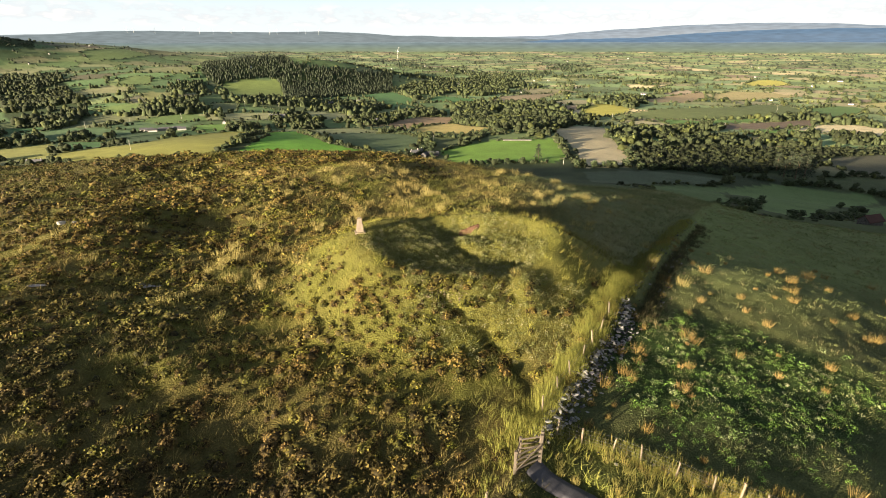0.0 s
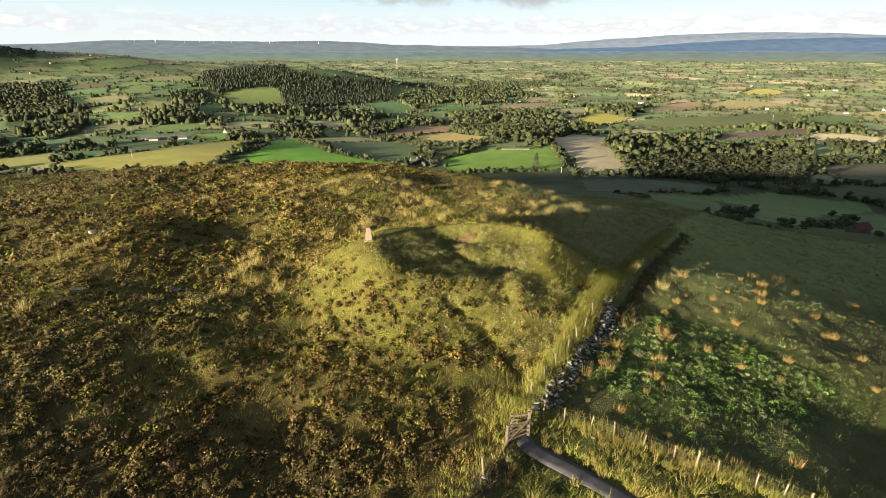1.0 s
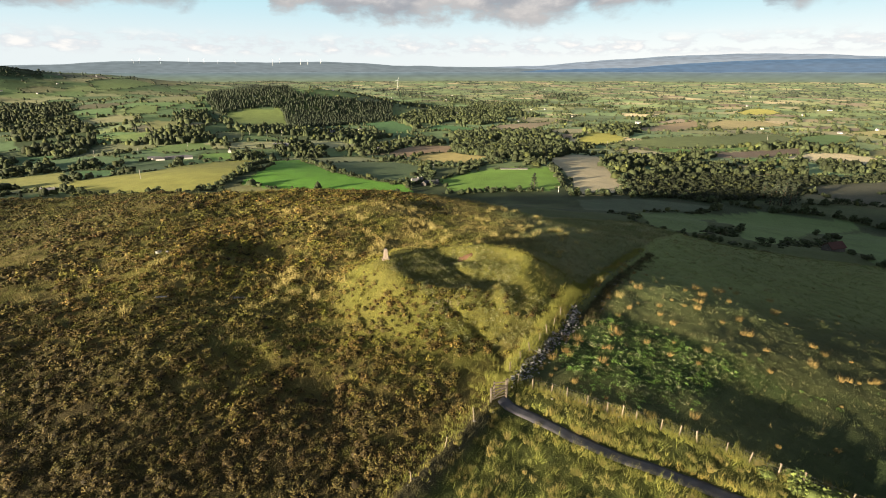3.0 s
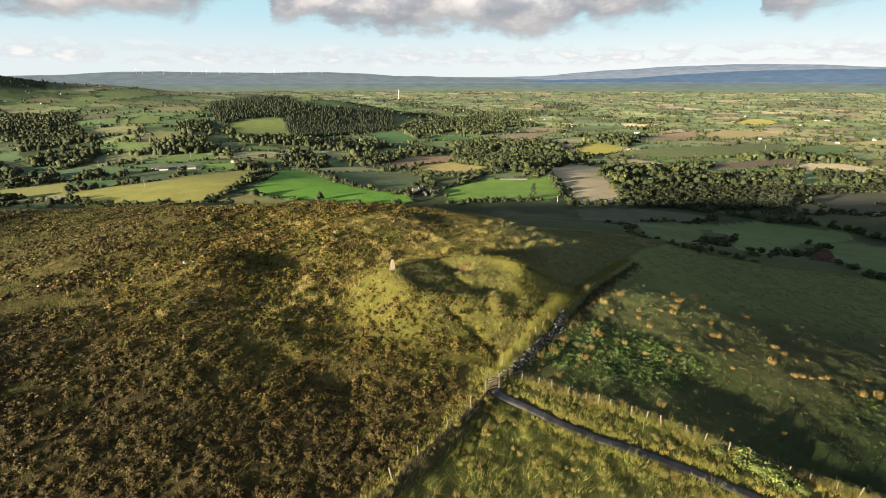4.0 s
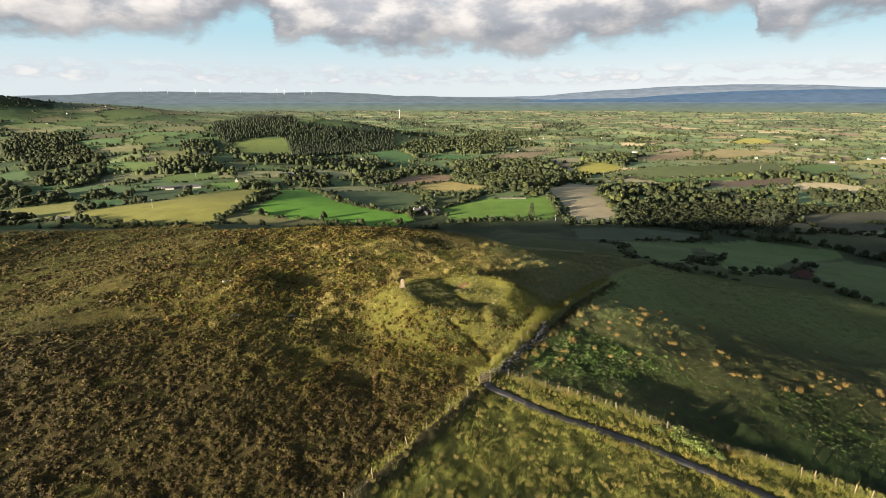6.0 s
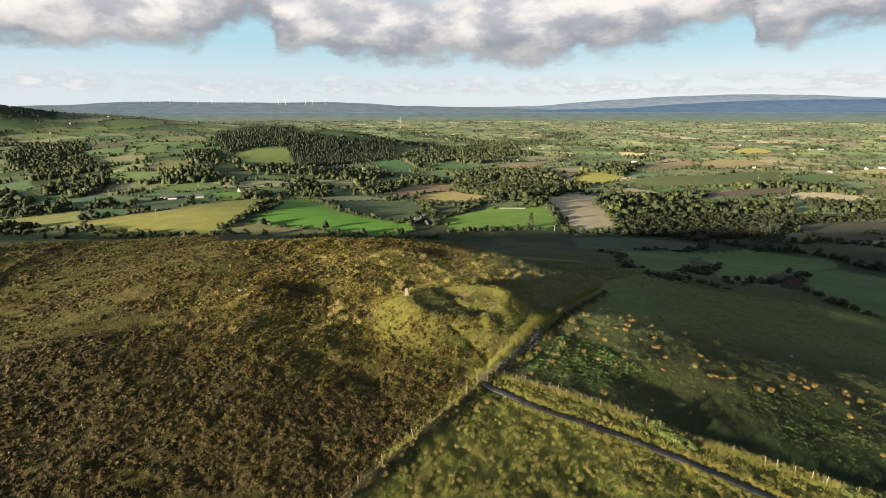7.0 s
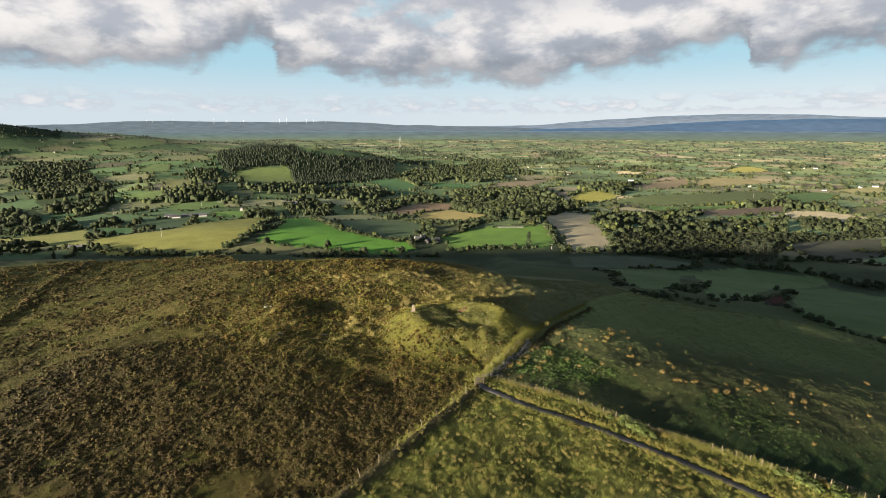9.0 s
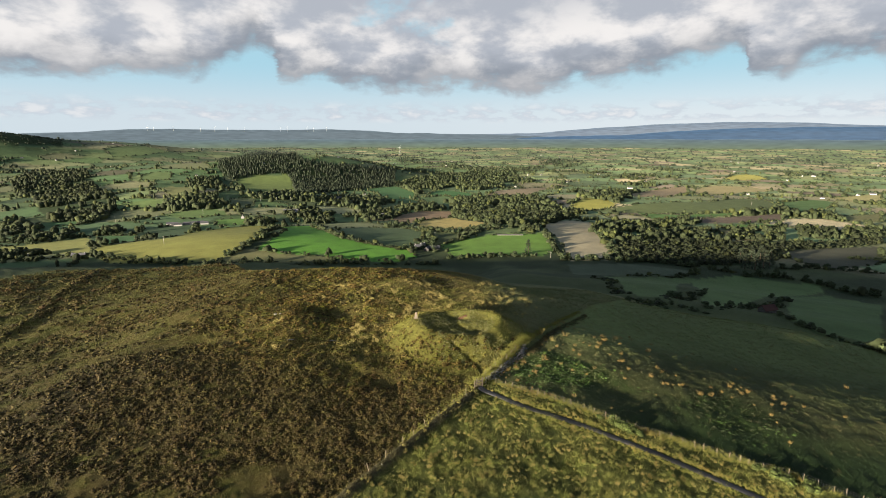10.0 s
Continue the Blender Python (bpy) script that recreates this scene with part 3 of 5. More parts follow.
BELTS.append([(-369, 846), (-387, 988), (-286, 1057), (-212, 935), (-209, 819), (-277, 781), (-344, 806)])
BELTS.append([(224, 693), (268, 810), (408, 812), (606, 810), (793, 843), (696, 728), (429, 672), (240, 613)])
BELTS.append([(-195, 1985), (222, 3063), (411, 2205), (123, 1677), (-13, 1808), (-83, 1537)])
BELTS.append([(-201, 936), (-176, 1075), (-41, 1280), (3, 1122), (-73, 1057), (-115, 877)])
BELTS.append([(-280, 1142), (-229, 1337), (-134, 1316), (-188, 1071)])
BELTS.append([(-923, 1766), (-917, 1991), (-753, 1695), (-590, 1147)])
BELTS.append([(369, 1357), (538, 1480), (473, 1248), (427, 1197)])
BELTS.append([(160, 762), (270, 1070), (312, 1037), (234, 870)])
BELTS.append([(317, 837), (526, 947), (447, 831), (354, 801)])
BELTS.append([(-753, 1695), (-505, 1244), (-336, 1264), (-236, 1380), (-313, 1167), (-482, 1144)])
BELTS.append([(63, 726), (102, 747), (150, 713), (141, 666), (75, 662)])

seeds = []
for gx in np.arange(-8600, 8700, 150.0):
    for gy in np.arange(150, 9900, 150.0):
        px, py = gx + rng.uniform(-62, 62), gy + rng.uniform(-62, 62)
        if abs(math.atan2(px, py + 50)) < 0.85 and 300 < math.hypot(px, py) < 9900:
            seeds.append((px, py))
seeds = np.array(seeds)
# cells run along the slope, each with its own crop
SKEW = np.array([[1.0, 0.35], [-0.25, 1.25]])
from mathutils import kdtree
tree_of = kdtree.KDTree(len(seeds))
for i, s in enumerate(seeds @ SKEW.T):
    tree_of.insert((s[0], s[1], 0), i)
tree_of.balance()
CROPS = np.array([(0.10, 0.14, 0.065), (0.125, 0.16, 0.07), (0.085, 0.115, 0.06), (0.17, 0.18, 0.085), (0.21, 0.19, 0.11), (0.30, 0.25, 0.15), (0.15, 0.12, 0.085)])
crop = CROPS[rng.choice(7, len(seeds), p=[0.25, 0.2, 0.17, 0.16, 0.1, 0.07, 0.05])] * rng.uniform(1.5, 2.9, (len(seeds), 1))
# left fields greener, and darkened in colour in place of cloud shadow
lush_shade = ramp01(-seeds[:, 0], -300, 150) * (1 - ramp01(seeds[:, 1], 3000, 4200))
crop = blend(crop, crop * np.array([0.48, 0.58, 0.50]), lush_shade)


def field_cells(x, y):
    """The field in which each place lies, and the distance to the field's edge."""
    p = np.column_stack([x, y]) @ SKEW.T
    idx, gap = np.zeros(len(x), int), np.zeros(len(x))
    for i, (a, b) in enumerate(p):
        (_, i0, d0), (_, _, d1) = tree_of.find_n((a, b, 0), 2)
        idx[i], gap[i] = i0, d1 - d0
    return idx, gap


def valley_colour(x, y):
    r = np.hypot(x - NX, y - NY)
    idx, gap = field_cells(x, y)
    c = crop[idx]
    c = blend(c, DARKGREEN * 1.3, 1 - ramp01(gap, 3, 8))
    rough = blend(np.array([0.042, 0.062, 0.025]) * np.ones((len(x), 1)), np.array([0.085, 0.110, 0.042]), ramp01(fractal(x, y, 45, 14), -0.4, 0.6))
    c = blend(c, rough, 1 - ramp01(r, 650, 770))
    for col, poly in FIELDS:
        c[inside(x, y, poly)] = col
    for poly in (PINEWOOD, LEAFWOOD, SHADEWOOD, VALEWOOD, HILLWOOD):
        c[inside(x, y, poly)] = DARKGREEN * 0.9
    # rough moor of the far hillside and of the ridges
    moor = ramp01(-x - 0.25 * y, 350, 1200) * ramp01(y, 1700, 2600) * ramp01(fractal(x, y, 700, 9), -0.5, 0.3)
    c = blend(c, np.array([0.085, 0.105, 0.045]), moor * 0.3)
    # far off, hedges and fields run together, and haze is mixed into their colour
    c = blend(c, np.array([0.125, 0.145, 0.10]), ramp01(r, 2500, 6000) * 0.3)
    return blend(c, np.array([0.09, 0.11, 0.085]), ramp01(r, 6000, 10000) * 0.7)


def hill_colour(x, y):
    heath, pasture, corner, on_mound, right = zones(x, y)
    n, n2 = fractal(x, y, 5, 11), fractal(x, y, 22, 12)
    c = blend(OLIVE * np.ones((len(x), 1)), MOSS, ramp01(n + n2, -0.3, 0.5))
    c = blend(c, STRAW * 0.75, ramp01(n2 - n * 0.5, 0.1, 0.8) * 0.6)
    c = blend(c, np.array([0.15, 0.145, 0.028]), ramp01(y + 0.3 * x, -12, 6) * 0.4 * heath)
    # ground under heather darkened in colour for the shade in its gaps
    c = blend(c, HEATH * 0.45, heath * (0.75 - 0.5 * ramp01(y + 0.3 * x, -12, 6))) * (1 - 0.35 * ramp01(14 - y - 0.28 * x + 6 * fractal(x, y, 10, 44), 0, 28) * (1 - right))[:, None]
    c = blend(c, np.array([0.125, 0.125, 0.024]), on_mound * 0.7)
    p = blend(np.array([0.090, 0.108, 0.036]) * np.ones((len(x), 1)), np.array([0.120, 0.130, 0.046]), ramp01(n2 + 0.5 * n, -0.5, 0.6))
    weeds = ramp01(gauss(x, y, 14, 9, 9, 6) + 0.6 * gauss(x, y, 40, 0, 12, 7) + 0.25 * n, 0.2, 0.55)
    p = blend(p, GREEN * 0.8, weeds)
    p = blend(p, np.array([0.145, 0.180, 0.060]), ramp01(y + 0.35 * x + 5 * n2, 20, 46) * 0.95)
    # weak grazing light at the lower right put in as a darker green
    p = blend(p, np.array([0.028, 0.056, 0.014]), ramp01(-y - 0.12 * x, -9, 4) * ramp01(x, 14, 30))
    # light over the slope put into the colour: dimmer right, brighter uphill
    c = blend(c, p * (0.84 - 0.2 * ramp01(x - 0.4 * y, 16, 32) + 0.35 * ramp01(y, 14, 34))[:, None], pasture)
    c = blend(c, blend(np.array([0.045, 0.058, 0.016]) * np.ones((len(x), 1)), np.array([0.105, 0.118, 0.030]), ramp01(fractal(x, y, 0.9, 63), -0.5, 0.4)), corner)
    dw, _ = off_line(x, y, WALL)
    # rough growth and the near bank's shade, put in as a dark strip
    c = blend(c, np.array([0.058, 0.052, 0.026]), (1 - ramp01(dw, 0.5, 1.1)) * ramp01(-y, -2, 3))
    lee = blend(np.array([0.135, 0.160, 0.066]) * np.ones((len(x), 1)), np.array([0.185, 0.185, 0.085]), ramp01(n, -0.3, 0.5))
    # shade behind the mound put into the ground as a darker colour
    c = blend(c, np.array([0.062, 0.064, 0.024]), 0.35 * np.maximum(gauss(x, y, 5, 62, 13, 17), gauss(x, y, 6, 40, 6, 10)) * (1 - right))
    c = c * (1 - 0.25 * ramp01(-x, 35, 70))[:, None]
    return blend(c, lee, ramp01(1.5 * x + 0.1 * y + 3 * n, 12, 28) * (1 - pasture) * (1 - corner) * 0.8)


def relief(x, y):
    """Hummocks of the rough ground."""
    path_side = 0.2 + 0.8 * ramp01(off_line(x, y, PATH_LINE)[0], 0.6, 1.8)
    moor = ramp01(-off_line(x, y, WALL)[1] * off_line(x, y, WALL)[0], -2, 2)
    return path_side * (0.13 * fractal(x, y, 1.7, 21) + 0.20 * fractal(x, y, 6, 22)) + 0.32 * (1 - moor) * fractal(x, y, 13, 23, 2) * ramp01(np.hypot(x + 2, y - 22), 12, 20)


def make_ground():
    cx, cy = -4.0, -95.0
    fine = np.radians(np.linspace(-44, 44, 380))
    rest = np.radians(np.linspace(44, 316, 76))[1:-1]
    ang = np.concatenate([fine, rest])
    rad = np.concatenate([np.linspace(1, 58.5, 48), np.arange(60, 225, 0.62), np.geomspace(225, 26000, 300)])
    a, r = np.meshgrid(ang, rad)
    x, y = (cx + r * np.sin(a)).ravel(), (cy + r * np.cos(a)).ravel()
    z = land(x, y)
    own = np.hypot(x - cx, y - cy)
    near = (np.hypot(x, y) < 300) * ramp01(own, 30, 60)
    z = z + near * relief(x, y)
    col = np.zeros((len(x), 3))
    low = np.maximum(ramp01(-z, 40, 75), ramp01(np.hypot(x, y), 420, 600))
    for _, poly in FIELDS[-4:]:
        low = np.maximum(low, inside(x, y, poly))
    behind = (np.abs(np.arctan2(x + 4, y + 95)) > radians(46))
    hc = hill_colour(x, y)
    hc = blend(hc, np.array([0.07, 0.095, 0.03]), ramp01(y + np.abs(x) * 0.3, 125, 175))
    vc = np.tile(np.array([0.08, 0.11, 0.03]), (len(x), 1))
    want = (low > 0) & ~behind
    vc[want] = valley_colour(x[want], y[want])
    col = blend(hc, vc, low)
    col = blend(col, np.array([0.095, 0.105, 0.028]), (1 - ramp01(own, 25, 60)) * 0.85)
    px, py, pz, _ = squeeze(x, y, z)
    nr, na = len(rad), len(ang)
    i = np.arange(nr * na).reshape(nr, na)
    j = np.roll(i, -1, axis=1)
    quads = np.stack([i[:-1], i[1:], j[1:], j[:-1]], -1).reshape(-1, 4)[:, ::-1]
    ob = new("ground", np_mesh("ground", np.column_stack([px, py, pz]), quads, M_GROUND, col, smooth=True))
    return tagged(ob, "moorland hill above a valley of hedged green fields", "ground", kind="structure")


make_ground()


# ---- plants of the hill ----
def scatter(n, x0, x1, y0, y1, seed):
    g = np.random.default_rng(seed)
    x, y = g.uniform(x0, x1, n), g.uniform(y0, y1, n)
    # none on the far side of the crest, which is never seen
    keep = (np.abs(np.degrees(np.arctan2(x + 4.6, y + 80))) < 44) & (y < 97 + 60 * ramp01(-x, 60, 110))
    return x[keep], y[keep], g


def thin(x, y, g):
    """Keeps fewer plants the farther they stand from the walk; gives what is kept and the growth that makes up for it."""
    d = np.hypot(x + 3, y + 12)
    keep = np.clip((38.0 / np.maximum(d, 38)) ** 1.3, 0.12, 1)
    ok = g.random(len(x)) < keep
    return ok, np.sqrt(1 / keep[ok]) ** 0.8


def height_at(x, y):
    return land(x, y) + relief(x, y)


def stuff(name, v, f, c, label, category, mat):
    ob = new(name, np_mesh(name, v, f, mat, c))
    return tagged(ob, label, category, kind="stuff")


def off_path(x, y):
    return off_line(x, y, PATH_LINE)[0] > 0.64


def heather():
    x, y, g = scatter(170000, -180, 20, -34, 150, 31)
    ok, grow = thin(x, y, g)
    x, y = x[ok], y[ok]
    heath = zones(x, y)[0]
    ok = g.random(len(x)) < heath
    x, y, grow = x[ok], y[ok], grow[ok]
    r = (0.17 + 0.42 * g.random(len(x)) ** 1.6) * grow * (1 + 0.25 * fractal(x, y, 3, 46))
    tone = ramp01(fractal(x, y, 7, 41) + g.normal(0, 0.35, len(x)), -0.5, 0.6)
    c = blend(HEATH, HEATH_RED, tone)
    c = blend(c, np.array([0.15, 0.155, 0.030]), (g.random(len(x)) < 0.30 + 0.3 * ramp01(fractal(x, y, 3.5, 43), 0, 0.8)) * g.uniform(0.5, 1, len(x)))
    c = c * g.uniform(0.5, 1.3, (len(x), 1)) * np.array([0.95, 0.94, 0.60])
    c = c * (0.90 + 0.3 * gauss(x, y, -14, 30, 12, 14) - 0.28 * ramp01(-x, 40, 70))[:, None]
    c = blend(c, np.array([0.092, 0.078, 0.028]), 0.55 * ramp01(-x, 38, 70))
    # drifts of greener and of redder growth
    drift = fractal(x * 0.8, y * 1.4, 11, 45)
    c = blend(c, np.array([0.115, 0.115, 0.030]), ramp01(drift, 0.1, 0.9) * 0.6)
    c = blend(c, np.array([0.15, 0.072, 0.034]), ramp01(-drift + g.normal(0, 0.3, len(x)), 0.35, 1.1) * 0.35)
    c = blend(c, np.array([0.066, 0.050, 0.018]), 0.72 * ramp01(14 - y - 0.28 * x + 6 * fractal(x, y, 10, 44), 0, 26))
    pos = np.column_stack([x, y, height_at(x, y) - 0.05])
    d = np.hypot(x + 3, y + 12)
    parts = []
    for sel, sprigs, size, sd in ((d < 30, 70, 0.105, 32), ((d >= 30) & (d < 55), 32, 0.15, 33), (d >= 55, 14, 0.22, 34)):
        # dark cores stand for the small shadows inside each clump
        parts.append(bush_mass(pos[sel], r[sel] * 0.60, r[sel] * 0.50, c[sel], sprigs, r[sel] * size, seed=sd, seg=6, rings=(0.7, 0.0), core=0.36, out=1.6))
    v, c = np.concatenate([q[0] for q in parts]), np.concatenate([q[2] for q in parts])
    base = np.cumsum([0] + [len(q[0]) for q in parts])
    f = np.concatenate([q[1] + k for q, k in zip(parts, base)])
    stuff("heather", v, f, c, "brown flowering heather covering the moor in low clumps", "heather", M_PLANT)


def moor_grass():
    x, y, g = scatter(250000, -180, 80, -40, 150, 51)
    ok, grow = thin(x, y, g)
    x, y = x[ok], y[ok]
    heath, pasture, corner, on_mound, right = zones(x, y)
    a = np.hypot((x + 2.3) / 8.8, (y - 21.5) / 7.3)
    dens = (1 - heath * (0.62 - 0.1 * ramp01(y + 0.3 * x, -12, 6))) * (1 - pasture)
    ok = (g.random(len(x)) < dens) & off_path(x, y)
    x, y, grow, on_mound, corner, a, right = x[ok], y[ok], grow[ok], on_mound[ok], corner[ok], a[ok], right[ok]
    n = fractal(x, y, 4, 61) + g.normal(0, 0.35, len(x))
    c = blend(OLIVE * np.ones((len(x), 1)), MOSS, ramp01(n, -0.4, 0.4))
    c = blend(c, STRAW, ramp01(-n + 0.5 * gauss(x, y, -4, 48, 14, 9), 0.1, 0.7) * 0.8)
    c = blend(c, np.array([0.195, 0.195, 0.032]), on_mound * 0.65 * ramp01(fractal(x, y, 3, 64) + 0.5, -0.3, 0.6))
    d_wall, _ = off_line(x, y, WALL)
    c = blend(c, GOLD * 0.75, (1 - ramp01(d_wall, 0.5, 1.6)) * ramp01(y, -30, -2) * 0.4)
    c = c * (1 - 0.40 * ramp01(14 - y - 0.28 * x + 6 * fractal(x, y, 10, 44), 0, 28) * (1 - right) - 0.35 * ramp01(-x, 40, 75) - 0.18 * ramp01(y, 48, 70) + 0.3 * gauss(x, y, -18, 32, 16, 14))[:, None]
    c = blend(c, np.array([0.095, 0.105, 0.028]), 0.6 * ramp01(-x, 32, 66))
    c = blend(c, np.array([0.155, 0.178, 0.040]), corner * 0.6)
    patch = fractal(x, y, 0.9, 63)
    # shade behind the mound put into the grass colour too
    c = blend(c, np.array([0.066, 0.068, 0.026]), 0.35 * np.maximum(gauss(x, y, 5, 62, 13, 17), gauss(x, y, 6, 40, 6, 10)) * (1 - on_mound) * (1 - right))
    lee = blend(np.array([0.150, 0.178, 0.072]) * np.ones((len(x), 1)), np.array([0.23, 0.22, 0.10]), ramp01(fractal(x, y, 6, 65) + g.normal(0, 0.3, len(x)), -0.2, 0.7))
    c = blend(c, lee, ramp01(1.5 * x + 0.1 * y + 3 * n, 12, 28) * (1 - corner) * (1 - on_mound))
    c = c * (1 + 0.75 * corner * patch)[:, None]
    c = c * (1 + 0.8 * on_mound * fractal(x, y, 0.9, 66) - 0.16 * on_mound)[:, None]
    # the bank's shade and rough growth in the blade colour as well
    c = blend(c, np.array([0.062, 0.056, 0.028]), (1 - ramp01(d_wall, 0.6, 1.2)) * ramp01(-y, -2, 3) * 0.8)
    hgt = g.uniform(0.22, 0.46, len(x)) * grow * (1 + corner * (0.15 + 0.7 * np.clip(patch, -0.5, 1))) * (1 - 0.45 * (1 - ramp01(a, 0.7, 0.95)))
    pos = np.column_stack([x, y, height_at(x, y)])
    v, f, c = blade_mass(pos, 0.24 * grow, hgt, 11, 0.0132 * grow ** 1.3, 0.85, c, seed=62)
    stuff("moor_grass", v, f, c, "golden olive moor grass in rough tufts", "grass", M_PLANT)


def pasture_grass():
    x, y, g = scatter(90000, 2, 125, -30, 100, 71)
    ok, grow = thin(x, y, g)
    x, y = x[ok], y[ok]
    pasture = zones(x, y)[1]
    ok = g.random(len(x)) < pasture * 0.9
    x, y, grow = x[ok], y[ok], grow[ok]
    n = fractal(x, y, 6, 81)
    c = blend(np.array([0.092, 0.112, 0.036]) * np.ones((len(x), 1)), np.array([0.140, 0.150, 0.054]), ramp01(n + g.normal(0, 0.35, len(x)), -0.4, 0.7))
    c = blend(c, np.array([0.156, 0.196, 0.066]), ramp01(y + 0.35 * x + 8 * n, 20, 46) * 0.95)
    # the blades take the same painted dimness at the lower right
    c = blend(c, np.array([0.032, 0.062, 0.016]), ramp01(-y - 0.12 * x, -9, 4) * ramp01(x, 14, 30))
    # paler dead tufts among the green
    tuft = g.random(len(x)) < 0.05 + 0.05 * ramp01(y, 10, 40)
    c = np.where(tuft[:, None], np.array([0.20, 0.175, 0.075]), c)
    # and the slope's light in their colour: dimmer right, brighter uphill
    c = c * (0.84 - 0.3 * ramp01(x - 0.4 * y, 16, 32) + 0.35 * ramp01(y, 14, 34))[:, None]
    pos = np.column_stack([x, y, height_at(x, y)])
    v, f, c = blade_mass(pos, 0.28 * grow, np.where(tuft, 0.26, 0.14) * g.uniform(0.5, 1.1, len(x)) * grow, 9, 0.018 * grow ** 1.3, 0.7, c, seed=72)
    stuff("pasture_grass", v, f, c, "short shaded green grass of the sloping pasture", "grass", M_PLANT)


def weeds():
    x, y, g = scatter(34000, 3, 62, -16, 24, 91)
    pasture = zones(x, y)[1]
    w = gauss(x, y, 14, 9, 9, 6) + 0.6 * gauss(x, y, 11, 3, 6, 3) + 0.55 * gauss(x, y, 40, 0, 12, 7) + 0.28 * fractal(x, y, 4, 92)
    ok = g.random(len(x)) < pasture * ramp01(w, 0.22, 0.8) * 0.55
    x, y = x[ok], y[ok]
    pale = ramp01(g.random(len(x)), 0.58, 0.95)
    c = blend(np.array([0.115, 0.205, 0.038]) * np.ones((len(x), 1)), np.array([0.21, 0.23, 0.12]), pale) * g.uniform(0.7, 1.3, (len(x), 1))
    r = g.uniform(0.10, 0.24, len(x))
    # nettles to the right dimmed in colour for the grazing light
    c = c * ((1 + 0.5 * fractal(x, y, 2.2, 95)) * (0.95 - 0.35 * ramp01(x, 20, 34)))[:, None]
    r = r * (1 + 0.5 * fractal(x, y, 1.6, 96))
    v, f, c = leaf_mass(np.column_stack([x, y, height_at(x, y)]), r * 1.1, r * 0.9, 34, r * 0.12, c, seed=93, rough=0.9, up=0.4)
    stuff("nettles", v, f, c, "bright green nettles and thistles in the pasture", "weeds", M_PLANT)


def tussocks():
    """Large golden tussocks in the pasture and behind the mound."""
    x, y, g = scatter(2600, 2, 75, -14, 34, 95)
    pasture = zones(x, y)[1]
    d, _ = off_line(x, y, WALL)
    w = 0.95 * np.exp(-d / 3.2) + 0.5 * gauss(x, y, 25, 22, 8, 4) + 0.42 * gauss(x, y, 27, 11, 8, 3.5) + 0.35 * gauss(x, y, 45, 6, 12, 4) + 0.55 * np.exp(-off_line(x, y, FENCE)[0] / 1.5) + 0.012
    ok = g.random(len(x)) < pasture * w * 0.55
    x, y = x[ok], y[ok]
    x2, y2, g2 = scatter(3300, -40, 18, 12, 66, 96)
    ok2 = g2.random(len(x2)) < (gauss(x2, y2, -6, 47, 17, 11) + 0.3 + 0.8 * gauss(x2, y2, -17, 24, 7, 12)) * 0.9 * ramp01(fractal(x2, y2, 3.2, 94), 0.15, 0.7) * (np.hypot((x2 + 2.3) / 8.8, (y2 - 21.5) / 7.3) > 1.45)
    x3, y3, g3 = scatter(15000, -16, 42, -30, 3, 98)
    z3 = zones(x3, y3)[2]
    ok3 = (g3.random(len(x3)) < z3 * ramp01(fractal(x3, y3, 0.9, 99), -0.3, 0.8) * 0.7) & off_path(x3, y3)
    kind = np.concatenate([0 * x, 0 * x2[ok2] + 1, 0 * x3[ok3] + 2])
    x, y = np.concatenate([x, x2[ok2], x3[ok3]]), np.concatenate([y, y2[ok2], y3[ok3]])
    c = blend(np.array([0.27, 0.195, 0.07]) * np.ones((len(x), 1)), GOLD * 0.6, g.random(len(x)) * (kind == 0))
    c = np.where((kind == 1)[:, None], np.array([0.33, 0.28, 0.10]), c)
    c = np.where((kind == 2)[:, None], blend(np.array([0.27, 0.22, 0.075]) * np.ones((len(x), 1)), np.array([0.12, 0.145, 0.032]), g.random(len(x))), c)
    hgt = np.where(kind == 1, g.uniform(0.45, 0.9, len(x)), np.where(kind == 2, g.uniform(0.2, 0.4, len(x)), 0.22 + 0.5 * g.random(len(x)) ** 1.8))
    v, f, c = blade_mass(np.column_stack([x, y, height_at(x, y)]), hgt * 0.62, hgt, 84, 0.010 + 0 * hgt, 0.34, c, seed=97)
    stuff("grass_tussocks", v, f, c, "tall golden grass tussocks lit by low sun", "grass", M_PLANT)


